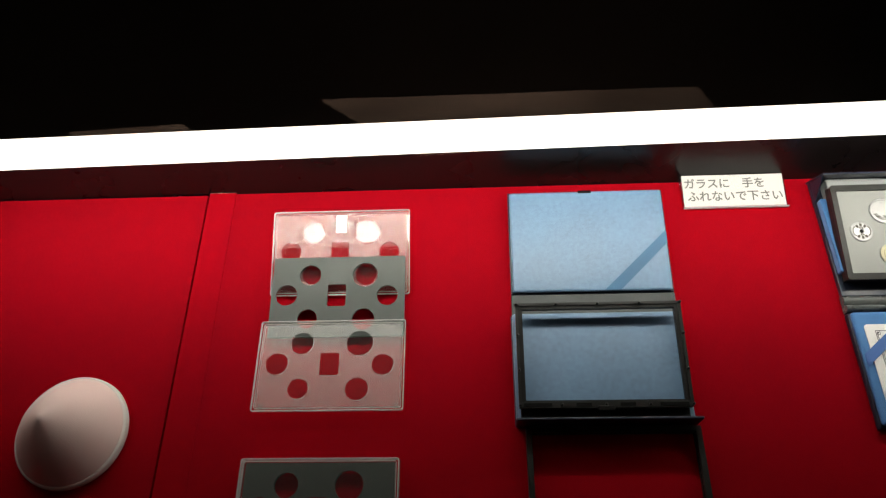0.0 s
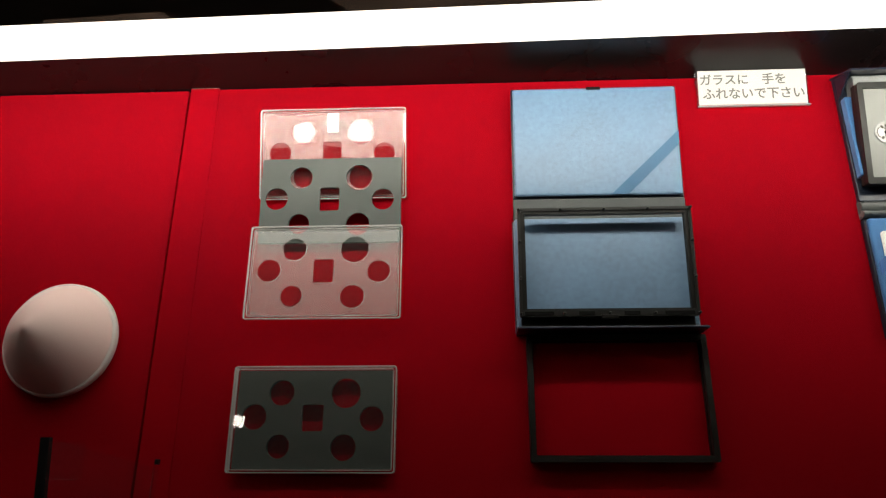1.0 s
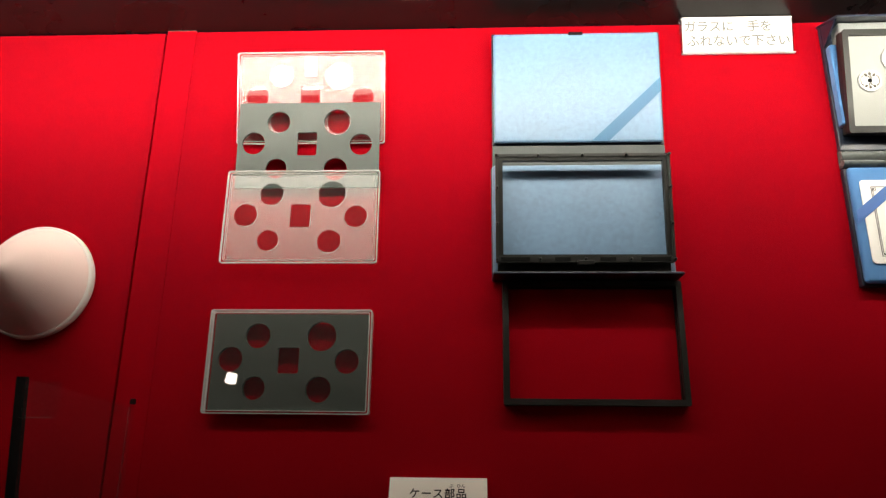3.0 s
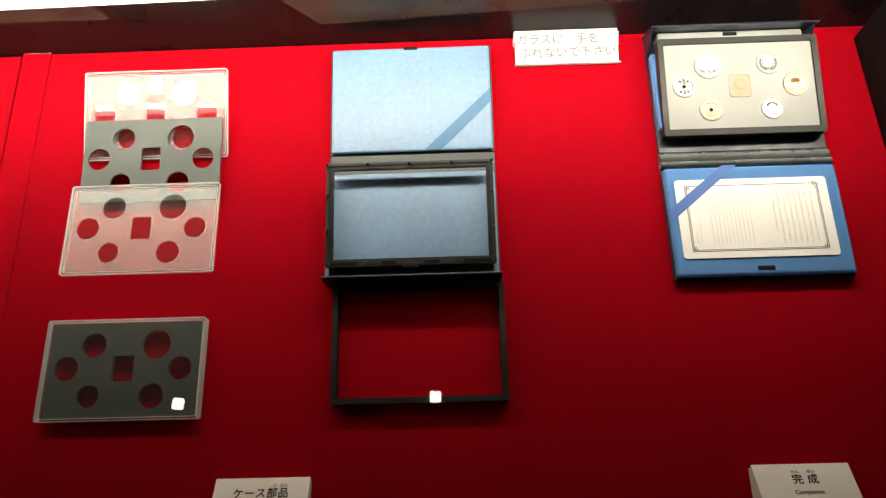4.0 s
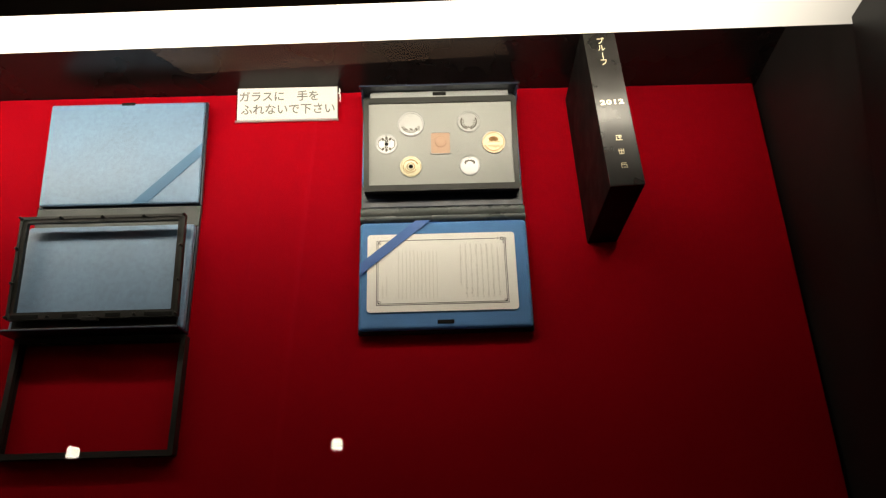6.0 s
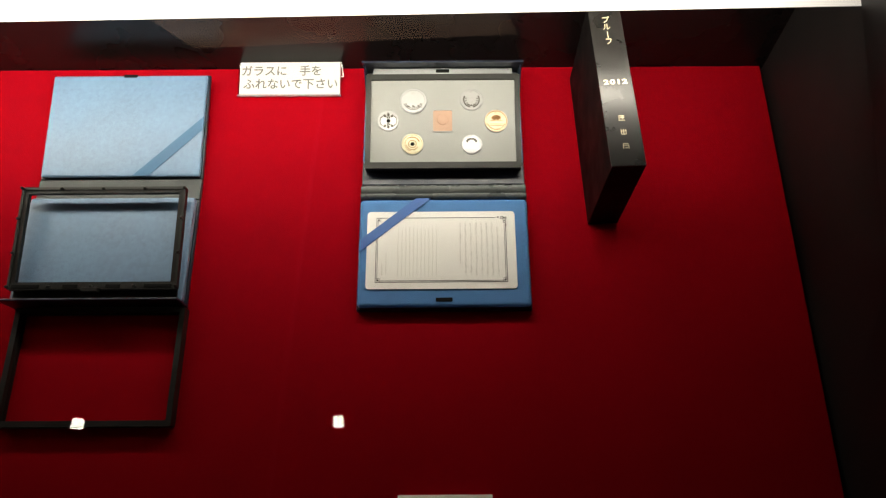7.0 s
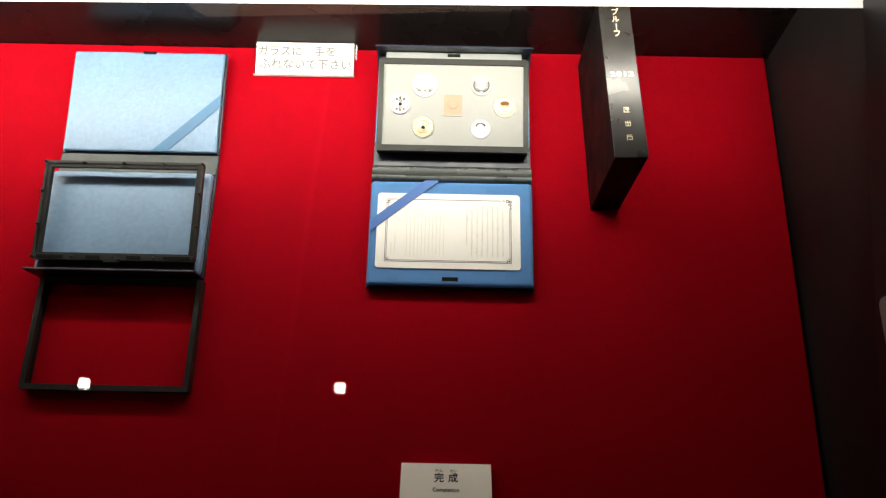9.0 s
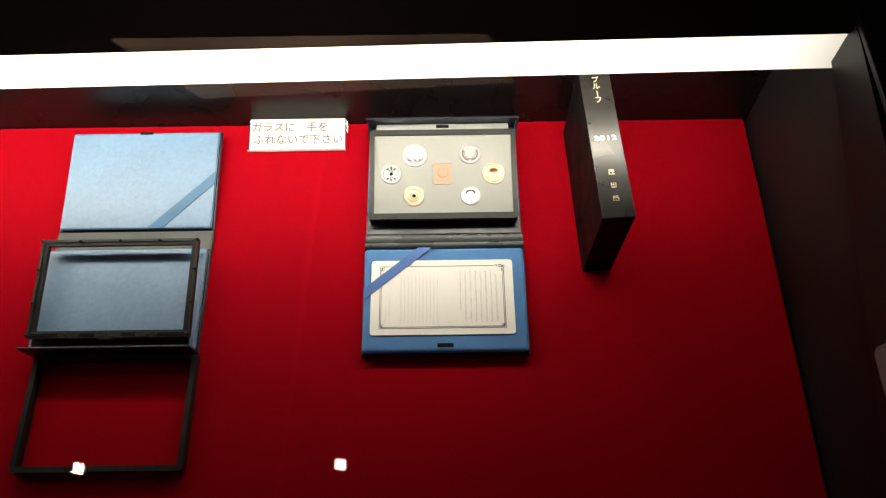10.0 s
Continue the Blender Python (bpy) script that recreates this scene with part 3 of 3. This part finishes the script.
part("clasp", box(-0.0070, 0.0070, -0.0228, -0.0205, 0.1400, 0.1436, 0.0005), INK, coin_set)
FRAME = pose(0, -0.0182, 0.0290, 8.8, 0, 0)
cf = part("coin_frame", sheet(round_rect(-0.0790, 0.0790, 0.0, 0.1015, 0.0025), [round_rect(-0.0736, 0.0736, 0.0065, 0.0955, 0.0008)], -0.0015, 0.0040), DARK_FRAME, coin_set, "charcoal frame round the coins", FRAME)
part("frame_body", box(-0.0788, 0.0788, 0.0041, 0.0110, 0.0003, 0.1012, 0.0008), BLACK_PLASTIC, cf)
PW, PH, PZ = 0.1470, 0.0890, 0.0510
part("coin_plate", box(-PW / 2 - 0.0004, PW / 2 + 0.0004, 0.0012, 0.0040, PZ - PH / 2 - 0.0003, PZ + PH / 2 + 0.0003), COIN_PLATE, cf, "flat grey plate holding the coins")
COINS = [("coin", 0.295, 0.255, 0.01325, SILVER, 0, "large bright silver coin"), ("coin", 0.700, 0.245, 0.0113, NICKEL, 0, "bright silver coin"),
         ("coin", 0.122, 0.498, 0.0105, NICKEL, 0.002, "silver coin with a centre hole"), ("coin", 0.869, 0.505, 0.01175, BRONZE, 0, "bronze coin"),
         ("coin", 0.289, 0.778, 0.0110, BRASS, 0.0020, "brass coin with a centre hole"), ("coin", 0.697, 0.787, 0.0100, ALUMINIUM, 0, "small pale aluminium coin")]
rng = random.Random(4)


def dot(bm, x, z, a, b, turn=0.0):
    """A small raised oval on a coin's face."""
    bmesh.ops.create_cone(bm, cap_ends=True, segments=10, radius1=1, radius2=0.8, depth=1,
                          matrix=Matrix.Translation((x, -0.00075, z)) @ Matrix.Rotation(turn, 4, "Y") @ Matrix.Diagonal((a * 1.4, 0.00035, b * 1.4, 1)) @ Matrix.Rotation(radians(90), 4, "X"))


def arc(bm, q, a0, a1, w, n=14):
    """A thin raised arc of radius q between two angles in degrees."""
    for k in range(n):
        a = radians(a0 + (a1 - a0) * (k + 0.5) / n)
        dot(bm, q * math.cos(a), q * math.sin(a), w, q * radians(abs(a1 - a0)) / n * 0.62, -a)


def motif(bm, kind, r):
    if kind == "branch":
        arc(bm, r * 0.72, 200, 340, r * 0.025)
        for k in range(3):
            dot(bm, r * (-0.4 + 0.4 * k), -r * 0.45, r * 0.10, r * 0.05, 0.5 * k)
        for k in range(8):
            a = radians(205 + 18.5 * k)
            dot(bm, r * 0.60 * math.cos(a), r * 0.60 * math.sin(a), r * 0.03, r * 0.07, -a)
    elif kind == "blossom":
        arc(bm, r * 0.70, 150, 258, r * 0.05)
        arc(bm, r * 0.70, 282, 390, r * 0.05)
        arc(bm, r * 0.58, 225, 315, r * 0.025)
        for k in range(9):
            a = radians(165 + 26 * k)
            dot(bm, r * 0.52 * math.cos(a), r * 0.52 * math.sin(a), r * 0.035, r * 0.07, 0.7 * k)
    elif kind == "lobes":
        for a in (55, 90, 125, 235, 270, 305):
            dot(bm, r * 0.62 * math.cos(radians(a)), r * 0.62 * math.sin(radians(a)), r * 0.10, r * 0.13, radians(90 - a))
        for a in (75, 105, 255, 285):
            dot(bm, r * 0.36 * math.cos(radians(a)), r * 0.36 * math.sin(radians(a)), r * 0.05, r * 0.11, radians(60 - a))
        arc(bm, r * 0.80, 150, 210, r * 0.03)
        arc(bm, r * 0.80, -30, 30, r * 0.03)
        for a in (35, 145, 215, 325):
            dot(bm, r * 0.74 * math.cos(radians(a)), r * 0.74 * math.sin(radians(a)), r * 0.035, r * 0.08, radians(-a))
    elif kind == "hall":
        arc(bm, r * 0.48, 35, 145, r * 0.05)
        arc(bm, r * 0.30, 30, 150, r * 0.12, 7)
        arc(bm, r * 0.78, 200, 340, r * 0.03)
        for k in range(5):
            dot(bm, r * (-0.36 + 0.18 * k), r * 0.22, r * 0.022, r * 0.10)
        for z in (0.02, -0.30, -0.44):
            box(-r * 0.55, r * 0.55, -0.0009, -0.0006, r * z - r * 0.02, r * z + r * 0.02, bm=bm)
    elif kind == "grain":
        arc(bm, r * 0.36, 0, 360, r * 0.03, 24)
        arc(bm, r * 0.66, 20, 120, r * 0.045)
        arc(bm, r * 0.55, 190, 330, r * 0.03)
        for k in range(7):
            a = radians(130 + 20 * k)
            dot(bm, r * 0.68 * math.cos(a), r * 0.68 * math.sin(a), r * 0.03, r * 0.08, -a)
    else:
        for k in range(6):
            a = radians(20 + 28 * k)
            dot(bm, r * 0.48 * math.cos(a), r * 0.22 + r * 0.38 * math.sin(a), r * 0.07, r * 0.12, a)


for (name, u, v, r, mat, hole, label), kind in zip(COINS, ("branch", "blossom", "lobes", "hall", "grain", "leaves")):
    cx, cz = (u - 0.5) * PW, PZ + (0.5 - v) * PH
    prof = [(hole, 0.0004)] if hole else [(0.0, 0.0006)]
    prof += [(hole + 0.0006, 0.0007)] if hole else []
    prof += [(r * 0.86, 0.0006), (r * 0.90, 0.0010), (r * 0.985, 0.0010), (r, 0.0006), (r, 0.0)]
    coin = part(name, lathe(prof, 56), mat, cf, label, pose(cx, 0.0010, cz), smooth=False)
    part("well_rim", lathe([(r + 0.0001, 0.0), (r + 0.0001, 0.0004), (r + 0.0007, 0.0007), (r + 0.0007, 0.0)], 48), PALE_STRIP, cf, "", pose(cx, 0.0012, cz))
    if hole:
        # ink-black disc paints the shade inside the centre hole
        part("hole", lathe([(0.0, 0.0003), (hole, 0.0003), (hole, 0.0)], 24), INK, coin)
    relief = bmesh.new()
    motif(relief, kind, r)
    part("relief", relief, RELIEF_SHADE_BROWN if mat in (BRONZE, BRASS) else RELIEF_SHADE, coin, "coin design with its relief shade coloured dark")
    part("rim_groove", lathe([(r * 0.875, 0.0008), (r * 0.875, 0.00095), (r * 0.90, 0.00105), (r * 0.90, 0.0008)], 48), RELIEF_SHADE_BROWN if mat in (BRONZE, BRASS) else NICKEL, coin)
u0, u1, v0, v1 = 0.432, 0.564, 0.375, 0.625
mx0, mx1, mz0, mz1 = (u0 - 0.5) * PW, (u1 - 0.5) * PW, PZ + (0.5 - v1) * PH, PZ + (0.5 - v0) * PH
medal = part("medal", sheet(round_rect(mx0, mx1, mz0, mz1, 0.0015), [], 0.0005, 0.0012), COPPER, cf, "matt copper year medal")
part("medal_relief", lathe([(0.0, 0.0008), (0.003, 0.0006), (0.0052, 0.0003), (0.0056, 0.0)], 32), COPPER, medal, "", pose((mx0 + mx1) / 2, 0.0005, (mz0 + mz1) / 2 + 0.001))
part("medal_bar", bars([(mx0 + 0.004, mx1 - 0.004, mz0 + 0.0025, mz0 + 0.0045)], 0.0005), COPPER, medal)
part("well_edge", sheet(round_rect(mx0 - 0.0009, mx1 + 0.0009, mz0 - 0.0009, mz1 + 0.0009, 0.002), [round_rect(mx0 - 0.0001, mx1 + 0.0001, mz0 - 0.0001, mz1 + 0.0001, 0.0015)], 0.0001, 0.0011), PALE_STRIP, cf)
fold = [(-0.0004, -0.0005), (-0.0004, 0.0172)]
fold += [(-0.0050 - 0.0032 * math.sin(math.pi * k / 8) ** 0.8, 0.0170 - 0.0095 * k / 8) for k in range(9)]
fold += [(-0.0058 - 0.0048 * math.sin(math.pi * k / 8) ** 0.8, 0.0074 - 0.0078 * k / 8) for k in range(9)]
part("spine_fold", prism(fold, -0.0830, 0.0830), SHINY_SPINE, coin_set, "folded grey leatherette spine")
set_lid = part("lid", box(-0.0835, 0.0835, -0.0070, -0.0004, -0.1150, -0.0015, 0.0015), NAVY, coin_set, "navy lid hanging open")
part("lid_lining", box(-0.0824, 0.0824, -0.0125, -0.0071, -0.1128, -0.0020, 0.0038, segments=4), BLUE_VELVET, set_lid, "padded blue velvet lining")
part("clasp", box(-0.0080, 0.0080, -0.0133, -0.0110, -0.1080, -0.1040, 0.0006), INK, set_lid, "small black clasp")

card = thing("certificate_card", 0.4770, PANEL_Y - 0.0130, 1.191, "ivory certificate card with a black border tucked under a ribbon", "card")
CW, CH = 0.1445, 0.0795
part("paper", sheet(round_rect(-CW / 2, CW / 2, -CH / 2, CH / 2, 0.0035), [], -0.0009, 0.0), CARD, card)
bx, bz = CW / 2 - 0.0090, CH / 2 - 0.0065
part("border", bars([(-bx, bx, -bz, -bz + 0.0005), (-bx + 0.002, bx - 0.002, -bz + 0.0014, -bz + 0.0018), (-bx, -bx + 0.0005, -bz, bz), (bx - 0.0005, bx, -bz, bz - 0.006),
                     (bx - 0.0018, bx - 0.0014, -bz + 0.002, bz - 0.008), (-bx, bx - 0.010, bz - 0.0005, bz), (-bx + 0.0014, -bx + 0.0018, -bz + 0.002, bz - 0.002)], -0.0009), INK, card, "thin black border lines")
for cx, cz in ((-bx + 0.0022, -bz + 0.0022), (bx - 0.0022, -bz + 0.0022), (-bx + 0.0022, bz - 0.0022)):
    part("corner_mark", sheet(round_rect(cx - 0.0020, cx + 0.0020, cz - 0.0020, cz + 0.0020, 0.0004), [round_rect(cx - 0.0017, cx + 0.0017, cz - 0.0017, cz + 0.0017, 0.0003)], -0.00115, -0.0009), INK, card)
    part("corner_dot", sheet(circle(cx, cz, 0.0009, 10), [], -0.00115, -0.0009), INK, card)
flower = bmesh.new()
for fx, fz, fr in ((bx - 0.0035, bz - 0.0005, 0.0022), (bx - 0.0005, bz - 0.0010, 0.0018), (bx - 0.0012, bz - 0.0045, 0.0020), (bx - 0.0075, bz, 0.0012), (bx - 0.0002, bz - 0.0080, 0.0011)):
    for k in range(5):
        a = 2 * math.pi * k / 5
        x, z = fx + fr * 0.62 * math.cos(a), fz + fr * 0.62 * math.sin(a)
        bmesh.ops.create_circle(flower, cap_ends=True, segments=8, radius=fr * 0.33, matrix=Matrix.Translation((x, -0.00115, z)) @ Matrix.Rotation(radians(90), 4, "X"))
part("flower_ornament", flower, INK, card, "printed black blossom ornament")
dashes = []
for i in range(8):
    x = bx - 0.0085 - i * 0.0052
    z, end = bz - 0.006 - (0.004 if i == 0 else 0), -bz + 0.0065 + (0.012 if i == 7 else 0)
    while z > end:
        w, dx, half = rng.uniform(0.0008, 0.0022), rng.uniform(-0.0004, 0.0004), rng.uniform(0.0003, 0.0008)
        dashes.append((x + dx - half, x + dx + half, max(end, z - w), z))
        z -= w + rng.uniform(0.0004, 0.0014)
part("print_columns", bars(dashes, -0.0009), GREY_INK, card, "columns of unreadable grey print")
dashes = []
for i in range(11):
    x = -bx + 0.0215 + i * 0.0037
    z, end = bz - 0.010 - rng.uniform(0, 0.003), -bz + 0.0065
    while z > end:
        w, dx = rng.uniform(0.0012, 0.0040), rng.uniform(-0.0003, 0.0003)
        dashes.append((x + dx - 0.0004, x + dx + 0.0004, max(end, z - w), z))
        z -= w + rng.uniform(0.0003, 0.0008)
for x, z0, z1 in ((-bx + 0.0100, -bz + 0.009, -0.004), (-bx + 0.0062, -bz + 0.008, -0.014)):
    z = z1
    while z > z0:
        dashes.append((x - 0.0006, x + 0.0006, z - 0.0016, z))
        z -= 0.0026
part("print_lines", bars(dashes, -0.0009), FAINT_INK, card, "lines of unreadable faint print")
part("ribbon", sheet([(-0.0795, -0.0030), (-0.0100, 0.0540), (-0.0247, 0.0540), (-0.0795, 0.0096)], [], -0.0017, -0.0010), BLUE_RIBBON, card, "diagonal royal blue ribbon")

# ---- slipcase standing out from the board ----
slip = thing("slipcase", 0.6385, PANEL_Y, 1.2218, "black slipcase with gold lettering on its spine", "slipcase", "", (-2.0, -2.0, -1.2))
part("shell", box(-0.0148, 0.0148, -0.1174, -0.0005, 0.0, 0.1720, 0.0008), SHADED_CARD, slip, "black card shell, coloured darker for its unlit sides")
part("spine", box(-0.0149, 0.0149, -0.1186, -0.1172, -0.0001, 0.1721, 0.0005), BLACK_CARD, slip, "glossy black spine")
writing("year", "2012", 0.0068, 0.0, -0.1187, 0.0850, GOLD_INK, slip, "gold year number", squash=1.40, bold=0.00020, spacing=1.15)
for k, ch in enumerate("プルーフ"):
    writing("title_letter", ch if ch != "ー" else "|", 0.0082, 0.0, -0.1187, 0.1540 - k * 0.0082, GOLD_INK, slip, squash=0.9)
STROKES = (((-0.0026, 0.0026, 0.0018, 0.0024), (-0.0010, 0.0026, 0.0002, 0.0008), (-0.0028, 0.0028, -0.0026, -0.0020), (-0.0024, -0.0018, -0.0022, 0.0008), (0.0006, 0.0012, -0.0012, 0.0026)),
           ((-0.0026, 0.0026, 0.0006, 0.0011), (-0.0020, 0.0020, -0.0026, -0.0021), (-0.0003, 0.0003, -0.0028, 0.0028), (-0.0022, -0.0017, -0.0022, 0.0026), (0.0017, 0.0022, -0.0022, 0.0026)),
           ((-0.0022, 0.0024, 0.0020, 0.0025), (-0.0022, 0.0024, 0.0004, 0.0009), (-0.0024, -0.0019, -0.0026, 0.0022), (-0.0008, 0.0016, -0.0022, -0.0017), (0.0021, 0.0026, -0.0026, 0.0006)))
for k, strokes in enumerate(STROKES):
    z = 0.0475 - 0.0140 * k
    part("maker_mark", bars([(x0, x1, z + z0, z + z1) for x0, x1, z0, z1 in strokes], -0.1186), GOLD_INK, slip, "small gold mark")

# ---- signs ----
sign = thing("notice_sign", 0.3150, PANEL_Y, 1.3740, "white notice card in a bent clear acrylic holder", "sign", "", (10.0, 0, 0))
part("holder", box(-0.0555, 0.0555, -0.0022, -0.0002, -0.0010, 0.0375, 0.0004), ACRYLIC, sign, "clear acrylic holder")
part("holder_leg", prism([(-0.0004, 0.0375), (0.0012, 0.0375), (0.0060, 0.0180), (0.0048, 0.0180)], -0.0555, 0.0565), ACRYLIC, sign)
part("holder_lip", box(-0.0555, 0.0555, -0.0062, -0.0023, -0.0024, -0.0011, 0.0003), EDGE, sign, "bright bent lower lip")
part("paper", box(-0.0540, 0.0540, -0.0030, -0.0023, 0.0005, 0.0370, 0.0002), PAPER, sign, "white paper notice")
writing("text_upper", "ガラスに　手を", 0.0125, -0.0090, -0.0032, 0.0262, SIGN_INK, sign, bold=0.00018)
writing("text_lower", "ふれないで下さい", 0.0128, 0.0010, -0.0032, 0.0112, SIGN_INK, sign, bold=0.00018)


def caption(x, z, main, ruby, english, label):
    ob = thing("caption_plate", x, PANEL_Y, z, label, "sign", "caption plates")
    part("wedge", prism([(-0.0004, 0.0), (-0.0004, 0.0285), (-0.0080, 0.0285), (-0.0212, 0.0)], -0.0400, 0.0400), CAPTION, ob, "cream wedge behind the plate")
    board = part("board", box(-0.0408, 0.0408, -0.0022, 0.0, 0.0, 0.0335, 0.0004), CAPTION, ob, "", pose(0, -0.0214, 0, -25, 0, 0))
    for txt, tx in ruby:
        writing("reading_aid", txt, 0.0036, tx, -0.0024, 0.0262, INK, board)
    writing("caption_text", main, 0.0092, 0.0, -0.0024, 0.0192, INK, board, bold=0.00012, spacing=1.1)
    writing("english_text", english, 0.0050, 0.0, -0.0024, 0.0085, INK, board, bold=0.00006)


caption(0.0208, 0.9350, "ケース部品", (("ぶ", 0.0110), ("ひん", 0.0190)), "Case parts", "cream caption plate with black print on the red board")
caption(0.4790, 0.9365, "完 成", (("かん", -0.0065), ("せい", 0.0068)), "Completion", "cream caption plate reading Completion on the red board")

# ---- cone and acrylic stand at the next board ----
cone = thing("plaster_cone", -0.3600, PANEL_Y, 1.1365, "off-white rounded cone with a moulded rim on the red board", "cone")
prof = [(0.0, 0.0)] + [(0.0535, 0.0005), (0.0545, 0.003), (0.0540, 0.007), (0.0530, 0.0085), (0.0515, 0.0090)]
part("rim", lathe(prof + [(0.0, 0.0090)], 72), RIM_WHITE, cone, "white moulded rim", smooth=True)
body = [(0.0518, 0.0085)]
for i in range(1, 25):
    f = i / 24
    body.append((0.0520 * (1 - f) ** 0.86, 0.0085 + 0.0535 * (f - 0.10 * math.sin(math.pi * f) * -1.0) * 1.0))
body[-1] = (0.0, 0.0620)
part("cone_body", lathe(body, 72), PLASTER, cone, "smooth pinkish off-white cone", smooth=True)

stand = thing("acrylic_stand", -0.2980, PANEL_Y, 0.80, "clear acrylic stand with a black edge post on the red board", "stand")
part("post", sheet([(-0.0235, 0.0), (-0.0150, 0.0), (-0.0372, 0.2455), (-0.0452, 0.2455)], [], -0.0340, -0.0285), INK, stand, "matt black post")
part("front_sheet", sheet([(-0.0140, 0.0), (0.0570, 0.0), (0.0570, 0.2210), (-0.0365, 0.2440)], [], -0.0335, -0.0312), CLEAR_THIN, stand, "clear acrylic sheet")
part("sheet_edge", box(0.0572, 0.0577, -0.0340, -0.0312, 0.0, 0.2205), FAINT_EDGE, stand, "faint cut edge of the sheet")
part("edge_strip", box(0.0578, 0.0610, -0.0335, -0.0315, 0.0, 0.2230), CLEAR_THIN, stand)
part("edge_cap", box(0.0580, 0.0612, -0.0350, -0.0305, 0.2231, 0.2275, 0.0004), BLACK_PLASTIC, stand)
part("back_block", box(-0.0240, -0.0150, -0.0284, -0.0005, 0.0, 0.0800), BLACK_PLASTIC, stand)
pocket = part("label_pocket", sheet(round_rect(-0.0362, -0.0030, 0.2110, 0.2410, 0.0030), [], -0.0352, -0.0342), CLEAR_THIN, stand, "small clear label pocket")
part("pocket_edge", box(-0.0362, -0.0050, -0.0358, -0.0353, 0.2108, 0.2116), FAINT_EDGE, pocket, "faint bright lower edge")

# ---- card on the outer post ----
post_card = thing("post_card", 0.8104, 0.4950, 1.0380, "dim pale rounded card on the inner side of the black post", "card")
part("paper", sheet(round_rect(-0.0250, 0.0270, -0.0600, 0.0570, 0.0070), [], -0.0012, 0.0), PALE_STRIP, post_card, "", pose(0, 0, 0, 0, 0, 90))
